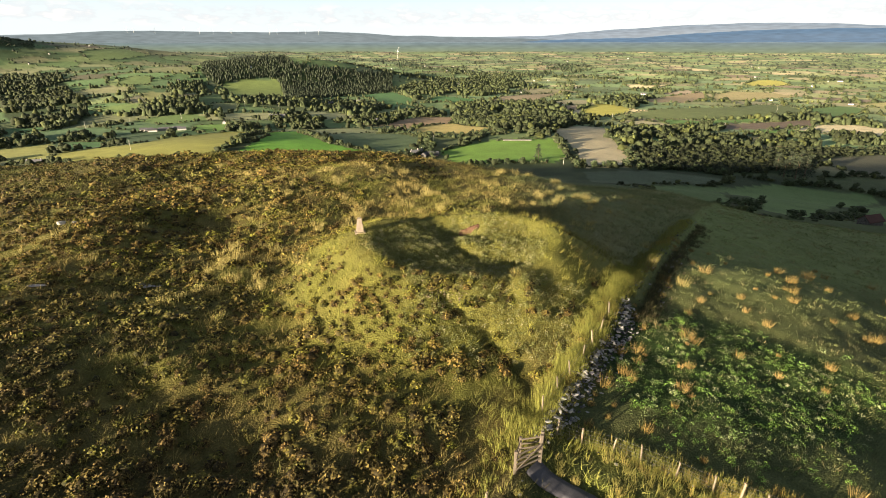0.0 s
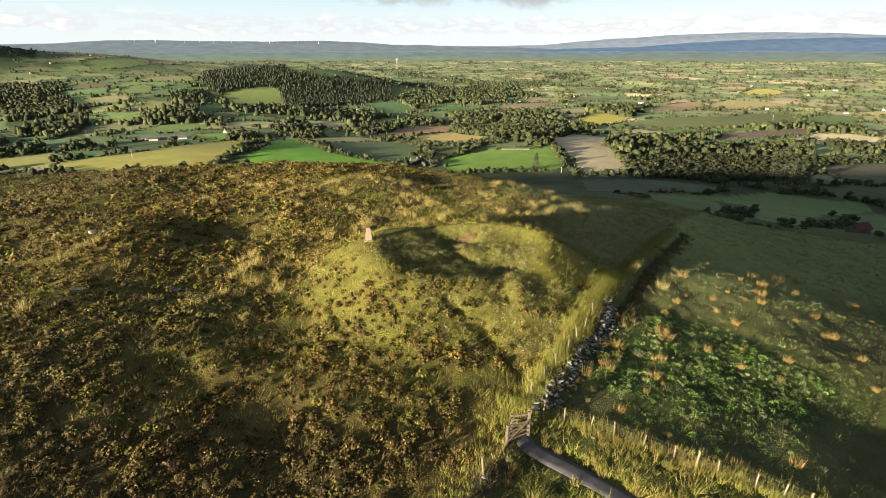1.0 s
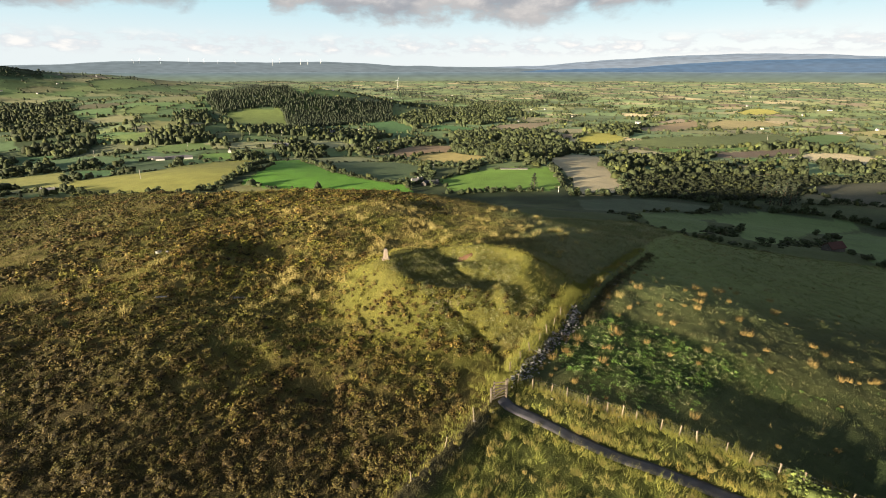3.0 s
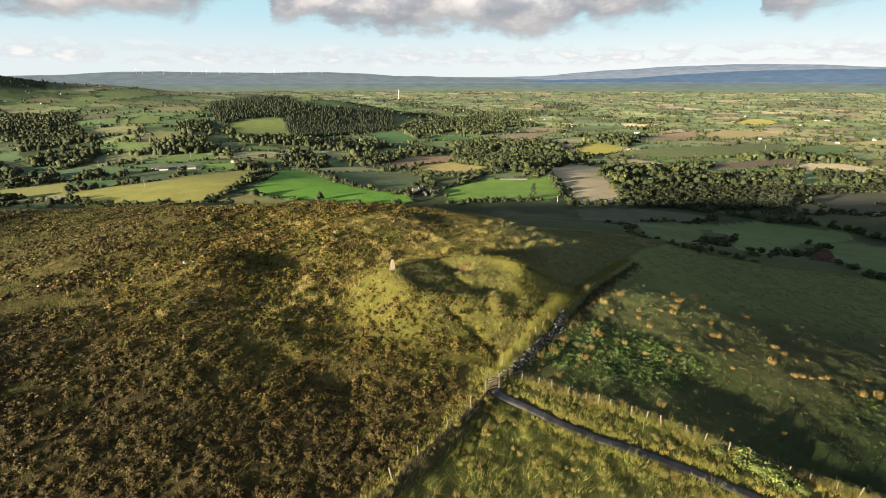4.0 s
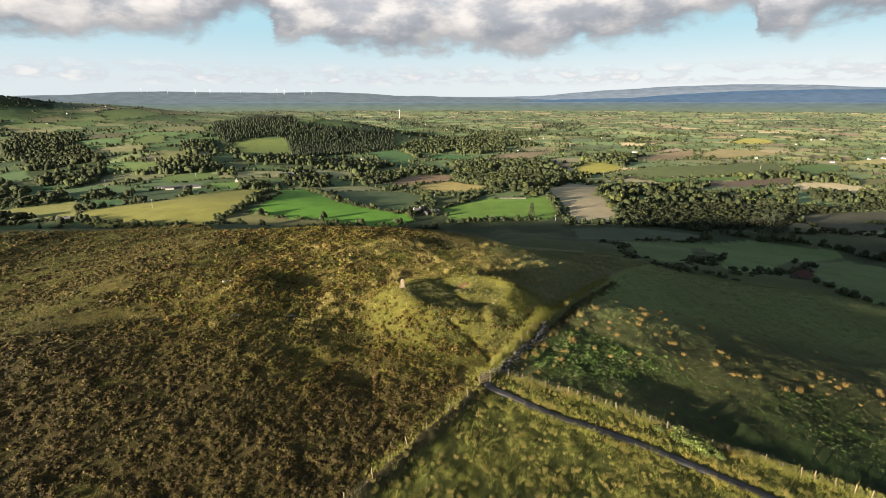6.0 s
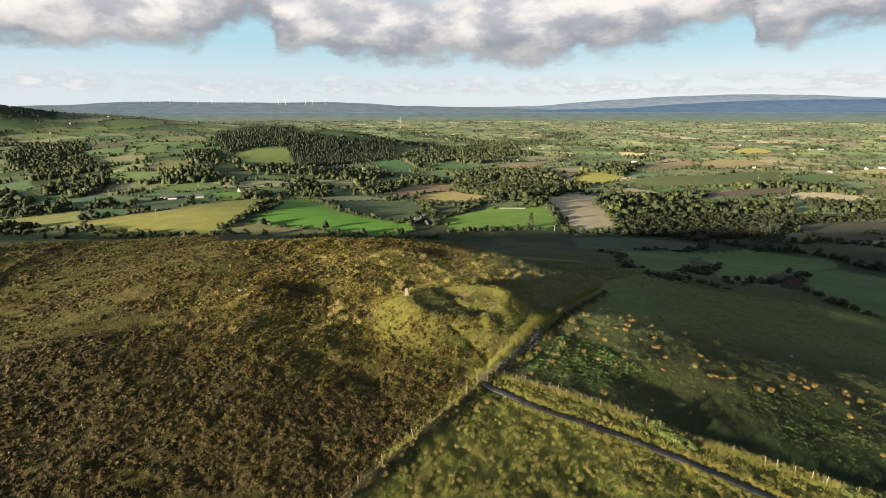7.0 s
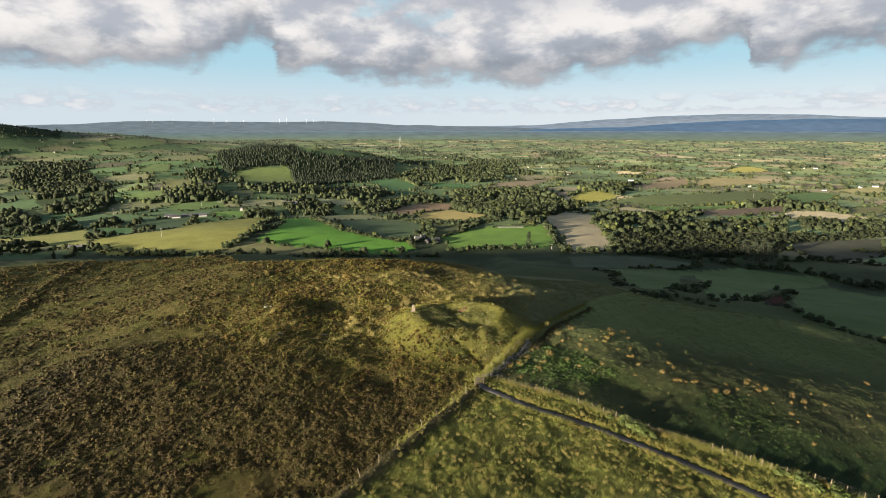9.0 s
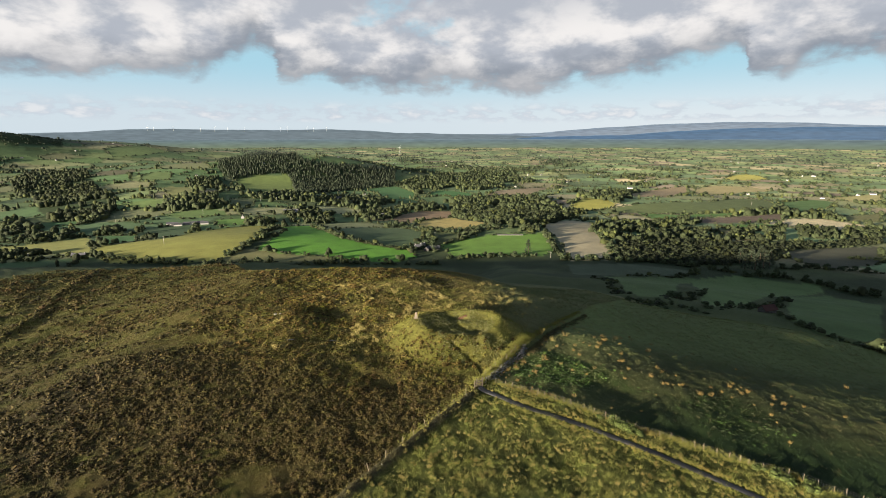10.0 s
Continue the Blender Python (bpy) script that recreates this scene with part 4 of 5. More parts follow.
def verge_grass():
    """Tall bright grass beside the wall, the fence and the path, and stalks in the bowl of the mound."""
    g = np.random.default_rng(101)
    spots = []
    for line, off, wid, n in ((WALL[4:9], 1.0, 0.55, 3000), (FENCE[:12], -0.2, 0.45, 2200), (WALL[8:12], 1.2, 0.5, 350), (PATH_LINE[2:11], 1.0, 0.3, 500), (PATH_LINE[2:11], -1.0, 0.3, 500), (WALL[2:5], 0.7, 0.4, 1100)):
        p = np.array(line, float)
        seg = np.hypot(*np.diff(p, axis=0).T)
        t = g.random(n) * seg.sum()
        k = np.minimum(np.searchsorted(np.cumsum(seg), t), len(seg) - 1)
        q = (t - np.concatenate([[0], np.cumsum(seg)])[k]) / seg[k]
        d = (p[k + 1] - p[k]) / seg[k][:, None]
        at = p[k] + (p[k + 1] - p[k]) * q[:, None] + np.column_stack([d[:, 1], -d[:, 0]]) * (off + g.normal(0, wid, n))[:, None]
        spots.append(at)
    p = np.concatenate(spots)
    p = p[off_path(p[:, 0], p[:, 1])]
    m = len(p)
    n = fractal(p[:, 0], p[:, 1], 3, 102) + g.normal(0, 0.3, m)
    c = blend(np.array([0.20, 0.205, 0.045]) * np.ones((m, 1)), GOLD * 0.9, ramp01(n, 0.2, 0.9) * 0.7)
    hgt = g.uniform(0.22, 0.5, m)
    v, f, cc = blade_mass(np.column_stack([p, height_at(p[:, 0], p[:, 1])]), 0.13 + 0 * hgt, hgt, 14, 0.013 + 0 * hgt, 0.35, c, seed=103)
    stuff("tall_grass", v, f, cc, "tall yellow-green grass along wall, fence and path", "grass", M_PLANT)
    # dark growth and rushes on the lee side of the bank
    t = g.random(700)
    p = np.array([(28.7, 45), (18.8, 29.5), (13.8, 21.8), (9.6, 14.5)])
    x, y = np.interp(t * 3, range(4), p[:, 0]), np.interp(t * 3, range(4), p[:, 1])
    off = 0.8 + np.abs(g.normal(0, 0.7, 700))
    x, y = x + off * 0.85, y - off * 0.52
    c = blend(np.array([0.07, 0.07, 0.03]) * np.ones((700, 1)), np.array([0.17, 0.14, 0.065]), ramp01(g.random(700), 0.75, 1))
    hgt = g.uniform(0.18, 0.42, 700)
    v, f, cc = blade_mass(np.column_stack([x, y, height_at(x, y)]), 0.3 + 0 * hgt, hgt, 16, 0.02 + 0 * hgt, 0.6, c, seed=106)
    stuff("rushes", v, f, cc, "dark rushes and rough growth beside the bank", "grass", M_PLANT)
    # grey-green stalks and weeds in the bowl and on the near flank
    a, r = g.uniform(0, 2 * np.pi, 2600), np.sqrt(g.random(2600)) * 0.86
    x, y = -2.3 + 8.8 * r * np.cos(a), 21.5 + 7.3 * r * np.sin(a)
    x2, y2 = g.uniform(-6, 7, 1500), g.uniform(9, 16.5, 1500)
    keep = off_line(x2, y2, WALL)[0] > 1.2
    x, y = np.concatenate([x, x2[keep]]), np.concatenate([y, y2[keep]])
    c = blend(np.array([0.15, 0.16, 0.05]) * np.ones((len(x), 1)), np.array([0.28, 0.27, 0.14]), ramp01(g.random(len(x)), 0.6, 1))
    rr = g.uniform(0.1, 0.28, len(x))
    v, f, cc = leaf_mass(np.column_stack([x, y, height_at(x, y)]), rr, rr * 1.1, 22, rr * 0.13, c, seed=104, rough=0.8)
    stuff("mound_weeds", v, f, cc, "grey-green weeds filling the bowl of the mound", "weeds", M_PLANT)


verge_grass()
heather()
moor_grass()
pasture_grass()
weeds()
tussocks()


# ---- trees ----
def tree_crown(seed, conifer=False):
    """A crown of leafy lobes for a tree 10 m high."""
    g = np.random.default_rng(seed)
    if conifer:
        t = np.repeat(np.linspace(0.12, 0.97, 16), 14)
        a = g.uniform(0, 2 * np.pi, len(t))
        rr = (1 - t) * 2.6 * g.uniform(0.5, 1.0, len(t)) + 0.1
        c = np.column_stack([rr * np.cos(a), rr * np.sin(a), t * 10.4 - rr * 0.25])
        v = c[:, None, :] + g.normal(size=(len(t), 3, 3)) * np.array([0.45, 0.45, 0.28])
    else:
        lobes = g.integers(7, 11)
        a, h = g.uniform(0, 2 * np.pi, lobes), g.uniform(3.2, 8.0, lobes)
        rr = g.uniform(0.6, 2.6, lobes) * np.sqrt(np.clip(1.25 - np.abs(h - 5) / 4.5, 0.2, 1))
        lc = np.column_stack([rr * np.cos(a), rr * np.sin(a), h])
        lr = g.uniform(1.2, 2.1, lobes)
        k = 44
        d = g.normal(size=(lobes, k, 3))
        d /= np.linalg.norm(d, axis=-1, keepdims=True)
        c = (lc[:, None, :] + d * lr[:, None, None] * g.uniform(0.7, 1.05, (lobes, k, 1))).reshape(-1, 3)
        nrm = d.reshape(-1, 3) + 0.4 * g.normal(size=(len(c), 3))
        u = np.cross(nrm, g.normal(size=nrm.shape))
        u /= np.linalg.norm(u, axis=1, keepdims=True)
        w = np.cross(nrm / np.linalg.norm(nrm, axis=1, keepdims=True), u)
        s = g.uniform(0.35, 0.7, (len(c), 1))
        v = np.stack([c + u * s * 1.2, c + (w - u * 0.6) * s, c + (-w - u * 0.6) * s], 1)
    v = v.reshape(-1, 3)
    v[:, 2] = np.maximum(v[:, 2], 0.3)
    base = np.array([0.038, 0.05, 0.03]) if conifer else np.array([0.06, 0.082, 0.038])
    col = np.repeat(base * g.uniform(0.7, 1.35, (len(v) // 3, 1)), 3, axis=0)
    return np_mesh("crown", v, np.arange(len(v)).reshape(-1, 3), M_TREE, col)


def tree_trunk(seed, conifer=False):
    g = random.Random(seed)
    bm = bmesh.new()
    cone(bm, (0, 0, -0.4), (0.1, 0.05, 4.2), 0.28, 0.17, 7)
    cone(bm, (0.1, 0.05, 4.1), (0.15, 0.1, 9.6 if conifer else 6.6), 0.17, 0.04, 6)
    if not conifer:
        for i in range(5):
            a, z = g.uniform(0, 6.28), g.uniform(2.4, 4.4)
            cone(bm, (0.08, 0.04, z), (math.cos(a) * 1.9, math.sin(a) * 1.9, z + g.uniform(1, 2.4)), 0.10, 0.03, 5)
    me = bpy.data.meshes.new("trunk")
    bm.to_mesh(me)
    bm.free()
    me.materials.append(M_BARK)
    return me


KINDS = [(tree_crown(200 + i, i == 4), tree_trunk(300 + i, i == 4)) for i in range(5)]


def plant_tree(x, y, height, kind, turn, width=1.0, bush=False):
    px, py, pz, f = [float(q) for q in ground_at(x, y)]
    s = height / 10 * f
    name = "bush" if bush else ("conifer_tree" if kind == 4 else "tree")
    label = ("dark green hawthorn bush on the grassy slope" if bush else
             "dark conifer standing among the valley fields" if kind == 4 else "leafy green broadleaved tree standing in a hedgerow")
    ob = empty(name, Matrix.LocRotScale((px, py, pz - (0.1 if kind == 4 else 1.6) * s), Euler((0, 0, turn)), (s * width, s * width, s)), label, "bush" if bush else "tree", "bushes on the slope" if bush else "valley trees")
    for nm, me in (("crown", KINDS[kind][0]), ("trunk", KINDS[kind][1])):
        o = new(nm, me)
        o.parent = ob
    return ob


HEDGE_LINES = []
HEDGE_LINES.append(([(-255, 493), (-249, 542), (-245, 575), (-276, 757)], 34, 7, 11))
HEDGE_LINES.append(([(-229, 790), (-148, 618), (-103, 578), (-61, 551), (-35, 539)], 30, 4, 8))
HEDGE_LINES.append(([(-64, 547), (-36, 554), (-29, 587), (-14, 538)], 16, 5, 9))
HEDGE_LINES.append(([(-16, 553), (-19, 606), (-29, 669)], 12, 6, 10))
HEDGE_LINES.append(([(-4, 508), (16, 507), (39, 515), (73, 518), (107, 521)], 18, 6, 10))
HEDGE_LINES.append(([(127, 492), (154, 496), (189, 502)], 13, 8, 12))
HEDGE_LINES.append(([(148, 680), (141, 569), (136, 514)], 8, 4, 7))
HEDGE_LINES.append(([(232, 697), (212, 578), (201, 518)], 16, 6, 10))
HEDGE_LINES.append(([(-83, 762), (-25, 693), (9, 665), (60, 691), (80, 715)], 24, 6, 10))
HEDGE_LINES.append(([(-574, 571), (-516, 532), (-474, 540), (-441, 543), (-392, 510), (-327, 478), (-284, 467)], 34, 5, 10))
HEDGE_LINES.append(([(-678, 688), (-611, 669), (-611, 714), (-552, 732), (-489, 719)], 26, 7, 12))
HEDGE_LINES.append(([(113, 143), (131, 158), (161, 183), (219, 248)], 20, 3, 5))
HEDGE_LINES.append(([(58, 87), (89, 141), (97, 138), (106, 135)], 20, 2, 3.4))
HEDGE_LINES.append(([(101, 155), (134, 205), (161, 241)], 10, 4, 6))
HEDGE_LINES.append(([(102, 301), (116, 295), (85, 165)], 12, 2, 3.4))
HEDGE_LINES.append(([(299, 430), (336, 434), (366, 404), (366, 376), (386, 363)], 34, 5, 9))
HEDGE_LINES.append(([(146, 140), (144, 117), (148, 108), (109, 50)], 24, 2, 3.6))
HEDGE_LINES.append(([(173, 400), (204, 412), (220, 406), (261, 437)], 6, 3, 5))
HEDGE_LINES.append(([(187, 477), (231, 493), (264, 467), (302, 447)], 24, 6, 10))
HEDGE_LINES.append(([(363, 472), (406, 484), (441, 472), (474, 466)], 16, 6, 9))
HEDGE_LINES.append(([(506, 554), (539, 542)], 6, 4, 7))
HEDGE_LINES.append(([(-126, 167), (-102, 162), (-168, 470), (-119, 473), (-57, 478), (-7, 480)], 26, 3, 6))


def hedge_trees():
    """The nearest trees of hedges and field edges, one by one."""
    g = random.Random(5)
    for pts, count, lo, hi in HEDGE_LINES:
        count = int(count * 0.72)
        seg = [math.dist(a, b) for a, b in zip(pts, pts[1:])]
        for i in range(count):
            d = (i + g.uniform(0.1, 0.9)) / count * sum(seg)
            for (a, b), s in zip(zip(pts, pts[1:]), seg):
                if d <= s:
                    x, y = a[0] + (b[0] - a[0]) * d / s, a[1] + (b[1] - a[1]) * d / s
                    break
                d -= s
            plant_tree(x + g.uniform(-5, 5), y + g.uniform(-5, 5), g.uniform(lo, hi), g.choice((0, 1, 2, 3)), g.uniform(0, 6.28), g.uniform(0.9, 1.3) if hi > 10 else g.uniform(1.1, 1.8))
    for x, y, h in ((99, 533, 17), (324, 466, 17), (332, 461, 20), (346, 469, 21), (366, 490, 18), (355, 507, 19), (367, 509, 20), (338, 500, 18)):
        plant_tree(x, y, h, 4, g.uniform(0, 6.28), 1.3)


hedge_trees()


def woods():
    """Far hedges, copses and woods as one mass of leafy clumps."""
    g = np.random.default_rng(77)
    n = 200000
    az = np.radians(g.uniform(-44, 44, n))
    r = np.exp(g.uniform(math.log(380), math.log(9500), n))
    x, y = NX + r * np.sin(az), NY + r * np.cos(az)
    idx, gap = field_cells(x, y)
    big = np.zeros(n, bool)
    for col, poly in FIELDS:
        big |= inside(x, y, poly)
    pine = inside(x, y, PINEWOOD)
    rag = fractal(x, y, 70, 83)
    wood = (inside(x, y, HILLWOOD) & (rag > -0.2)) | (inside(x, y, LEAFWOOD) & (rag > -0.12)) | ((inside(x, y, SHADEWOOD) | inside(x, y, VALEWOOD)) & (rag > -0.6))
    for poly in BELTS:
        wood |= inside(x, y, poly) & (rag > -0.25)
    copse = (fractal(x, y, 260, 78) > 0.44 + 0.15 * ramp01(r, 2500, 6000)) & (g.random(n) < 0.6) & ~big & (r > 800)
    hedge = (gap < 7 + r * 0.0016) & ~big & (fractal(x, y, 90, 79) > -0.5) & (r > 640) & (g.random(n) < np.clip(r / 2400, 0.32, 0.95))
    valley = hill(x, y) < -70
    moor = (x < -700 - 0.25 * y) & (y > 2300) & (g.random(n) < 0.45) & ~wood
    keep = (((pine | wood) & (g.random(n) < np.clip((r / 1700) ** 2, 0.25, 1) + 0.45 * inside(x, y, SHADEWOOD))) | hedge | copse) & valley & ~(moor & ~pine)
    x, y, r, pine, hedge = x[keep], y[keep], r[keep], pine[keep], hedge[keep]
    hx, hy = [], []
    for _, poly in FIELDS[:-4]:
        for (ax, ay), (bx, by) in zip(poly, poly[1:] + poly[:1]):
            t = g.random(int(math.dist((ax, ay), (bx, by)) / 6))
            t = t[fractal(ax + (bx - ax) * t, ay + (by - ay) * t, 40, 84) > -0.35]
            hx.append(ax + (bx - ax) * t + g.normal(0, 1.5, len(t)))
            hy.append(ay + (by - ay) * t + g.normal(0, 1.5, len(t)))
    for pts, _, _, _ in HEDGE_LINES:
        for (ax, ay), (bx, by) in zip(pts, pts[1:]):
            t = g.random(int(math.dist((ax, ay), (bx, by)) / 2.6))
            hx.append(ax + (bx - ax) * t + g.normal(0, 2.0, len(t)))
            hy.append(ay + (by - ay) * t + g.normal(0, 2.0, len(t)))
    hx, hy = np.concatenate(hx), np.concatenate(hy)
    low = len(hx)
    x, y = np.concatenate([x, hx]), np.concatenate([y, hy])
    r = np.hypot(x - NX, y - NY)
    pine, hedge = np.concatenate([pine, np.zeros(low, bool)]), np.concatenate([hedge, np.ones(low, bool)])
    m = len(x)
    px, py, pz, f = ground_at(x, y)
    hgt = np.where(pine, g.uniform(9, 15, m), np.where(hedge, 2.5 + 9 * g.random(m) ** 2.4, 4 + 10 * g.random(m) ** 1.3)) * f
    hgt = hgt * np.where(inside(x, y, SHADEWOOD), 0.5, 1.0)
    hgt[-low:] *= np.where(g.random(low) < 0.2, 0.9, 0.42)
    hgt = hgt * np.where(r < 380, 0.5, 1.0) * np.where(inside(x, y, HILLWOOD), 0.6, 1.0)
    rad = np.where(pine, hgt * 0.17, hgt * 0.36 + 1.2 * f) * g.uniform(0.6, 1.35, m) * (1 + r / 14000)
    c = np.where(pine[:, None], np.array([0.036, 0.048, 0.027]), np.array([0.049, 0.063, 0.026])) * g.uniform(0.7, 1.25, (m, 1))
    c = blend(c, c * np.array([1.6, 1.45, 1.0]), (g.random(m) < 0.16) * ~pine * 0.8)
    # shade of the hills put into the tree colour of these two woods
    shady = inside(x, y, SHADEWOOD)
    c = np.where(shady[:, None], c * 0.62, np.where(inside(x, y, LEAFWOOD)[:, None], c * 0.72, c))
    # haze mixed into the leaf colour with distance
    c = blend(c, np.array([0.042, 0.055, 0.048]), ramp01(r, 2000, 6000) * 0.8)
    pos = np.column_stack([px, py, pz + hgt * 0.05])
    lift = pos + np.column_stack([0 * hgt, 0 * hgt, hgt * 0.30])
    # near trees are several leafy lobes each, far ones a single crown
    near = (r < 1150) & ~pine
    lobes = []
    for i in range(3):
        a = g.uniform(0, 6.28, m)
        away = rad * g.uniform(0.25, 0.62, m)
        at = lift + np.column_stack([np.cos(a) * away, np.sin(a) * away, hgt * (g.uniform(-0.16, 0.02, m) if i else g.uniform(0.0, 0.16, m))])
        lobes.append((at[near], (rad * g.uniform(0.5, 0.8, m))[near], (hgt * g.uniform(0.3, 0.5, m))[near]))
    at, lr, lh = [np.concatenate([q[i] for q in lobes]) for i in range(3)]
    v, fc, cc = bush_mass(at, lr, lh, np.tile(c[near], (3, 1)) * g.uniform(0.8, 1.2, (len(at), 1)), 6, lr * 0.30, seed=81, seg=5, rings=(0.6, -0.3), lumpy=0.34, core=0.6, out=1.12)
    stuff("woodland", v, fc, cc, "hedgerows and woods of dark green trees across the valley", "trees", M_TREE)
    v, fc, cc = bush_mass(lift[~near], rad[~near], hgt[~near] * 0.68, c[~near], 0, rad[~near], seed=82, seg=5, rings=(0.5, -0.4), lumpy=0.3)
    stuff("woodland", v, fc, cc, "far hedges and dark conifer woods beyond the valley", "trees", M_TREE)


woods()


# ---- dry stone wall ----
def along(line, step, g, jitter=0.0):
    out, carry = [], 0.0
    for (ax, ay), (bx, by) in zip(line, line[1:]):
        s = math.hypot(bx - ax, by - ay)
        d = carry
        while d < s:
            q = d / s
            out.append((ax + (bx - ax) * q, ay + (by - ay) * q, math.atan2(by - ay, bx - ax)))
            d += step * (1 + g.uniform(-jitter, jitter))
        carry = d - s
    return out


def stone_mesh(seed):
    g = random.Random(seed)
    bm = bmesh.new()
    bmesh.ops.create_icosphere(bm, subdivisions=1, radius=0.5)
    k = (1.0, g.uniform(0.55, 0.8), g.uniform(0.35, 0.55))
    for v in bm.verts:
        q = g.uniform(0.78, 1.15)
        v.co = Vector((v.co.x * k[0] * q, v.co.y * k[1] * q, v.co.z * k[2] * q))
        v.co.z = max(min(v.co.z, 0.17), -0.2)
    me = bpy.data.meshes.new("stone")
    bm.to_mesh(me)
    bm.free()
    me.materials.append(M_STONE)
    return me


STONES = [stone_mesh(i) for i in range(7)]


def stone_wall():
    g = random.Random(11)
    wall = empty("wall_dry_stone", Matrix.Identity(4), "tumbled dry stone wall of grey stones beside rough grass", "wall", kind="structure")
    near = [(10.4, 16.2), (9.3, 13.4), (8.1, 11.3), (6.3, 9.1), (4.7, 6.8), (2.6, 3.6), (1.6, 2.3)]
    for i in range(300):
        pts = along(near, 0.2, g)
        x, y, a = g.choice(pts)
        off = g.gauss(0, 0.46)
        x, y = x + off * math.sin(a) + 0.15, y - off * math.cos(a)
        top = max(0.0, 0.42 - 0.5 * abs(off)) * g.uniform(0.2, 1.1)
        o = new("stone", g.choice(STONES))
        s = g.uniform(0.15, 0.36)
        o.matrix_world = Matrix.LocRotScale((x, y, float(height_at(np.array([x]), np.array([y]))[0]) + top), Euler((g.gauss(0, 0.3), g.gauss(0, 0.3), g.uniform(0, 6.28))), (s * 1.25, s, s * 0.62))
        o.parent = wall
    # stones that show farther along the bank and below the fence
    bm = bmesh.new()
    far = along([(28.7, 45), (18.8, 29.5), (13.8, 21.8), (10.5, 16.5)], 0.35, g, 0.5) + along([(19.6, 28.5), (16.2, 22.5), (13.4, 17)], 0.2, g, 0.5) + along(near, 0.03, g, 0.5) + along(WALL[8:13], 1.1, g, 0.5) + along(FENCE[:5], 0.6, g, 0.6)
    for x, y, a in far:
        x, y = x + g.gauss(0, 0.36), y + g.gauss(0, 0.3)
        s = g.uniform(0.12, 0.30)
        z = float(height_at(np.array([x]), np.array([y]))[0]) + 0.08
        bmesh.ops.create_icosphere(bm, subdivisions=1, radius=0.5, matrix=Matrix.LocRotScale((x, y, z), Euler((g.gauss(0, .3), g.gauss(0, .3), g.uniform(0, 6))), (s, s * 0.7, s * 0.5)))
    o = part("loose_stones", bm, M_STONE, wall)
    tagged(o, kind="stuff")


stone_wall()


# ---- fence, gate, path ----
def gz(x, y):
    return float(height_at(np.array([float(x)]), np.array([float(y)]))[0])


def post_mesh(h, r, seed):
    g = random.Random(seed)
    bm = bmesh.new()
    cone(bm, (0, 0, -0.3), (g.uniform(-.04, .04), g.uniform(-.04, .04), h), r, r * 0.85, 8)
    cone(bm, (0, 0, h - 0.01), (0, 0, h + 0.03), r * 0.83, r * 0.4, 8)
    me = bpy.data.meshes.new("post")
    bm.to_mesh(me)
    bm.free()
    me.materials.append(M_WOOD)
    return me


POSTS = [post_mesh(h, r, i) for i, (h, r) in enumerate(((1.0, 0.05), (0.95, 0.045), (1.1, 0.06), (0.85, 0.042)))]


def fence(line, step, label, wires, seed, lean=0.06, name="wire_fence"):
    g = random.Random(seed)
    ob = empty(name, Matrix.Identity(4), label, "fence")
    pts = along(line, step, g, 0.3)
    tops = []
    for x, y, a in pts:
        o = new("post", g.choice(POSTS))
        z = gz(x, y)
        o.matrix_world = Matrix.LocRotScale((x, y, z), Euler((g.gauss(0, lean), g.gauss(0, lean), g.uniform(0, 6))), (1, 1, 1))
        o.parent = ob
        tops.append((x, y, z))
    for h in wires:
        bm = bmesh.new()
        for a, b in zip(tops, tops[1:]):
            beam(bm, (a[0], a[1], a[2] + h), (b[0], b[1], b[2] + h), 0.005, 0.005)
        part("wire", bm, M_WIRE, ob)
    if len(wires) > 3:
        bm = bmesh.new()
        for a, b in zip(tops, tops[1:]):
            k = max(2, int(math.dist(a, b) / 0.3))
            for i in range(1, k):
                p = Vector(a).lerp(Vector(b), i / k)
                beam(bm, p + Vector((0, 0, wires[0])), p + Vector((0, 0, wires[-2])), 0.004, 0.004)
        tagged(part("netting", bm, M_WIRE, ob), kind="stuff")
    return ob


fence(FENCE, 1.45, "weathered post and wire fence beside the gravel path", (0.15, 0.32, 0.5, 0.7, 0.95), 3)
fence([(2.0, 4.2), (4.4, 7.6), (6.8, 11.2), (9.6, 16.0)], 2.3, "old leaning posts and wire along the stone wall", (0.5, 0.9), 4, 0.12)
fence([(-1.4, -2), (-4.0, -5.4), (-7.3, -10.0), (-10.3, -14.0), (-15.2, -20.4)], 3.0, "old leaning posts along the grassy bank", (0.6,), 6, 0.15)


def bramble(x, y, s, seed):
    g = np.random.default_rng(seed)
    p = np.column_stack([x + g.normal(0, s * 0.5, 7), y + g.normal(0, s * 0.4, 7)])
    pos = np.column_stack([p, height_at(p[:, 0], p[:, 1])])
    c = np.tile(np.array([0.105, 0.135, 0.035]), (7, 1)) * g.uniform(0.8, 1.2, (7, 1))
    r = g.uniform(0.45, 0.75, 7) * s
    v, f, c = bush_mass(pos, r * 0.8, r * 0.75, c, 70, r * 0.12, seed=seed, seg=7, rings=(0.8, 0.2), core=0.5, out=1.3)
    tagged(new("bramble_bush", np_mesh("bramble_bush", v, f, M_PLANT, c)), "sprawling green bramble bush growing through the fence", "bush", "brambles at the fence")


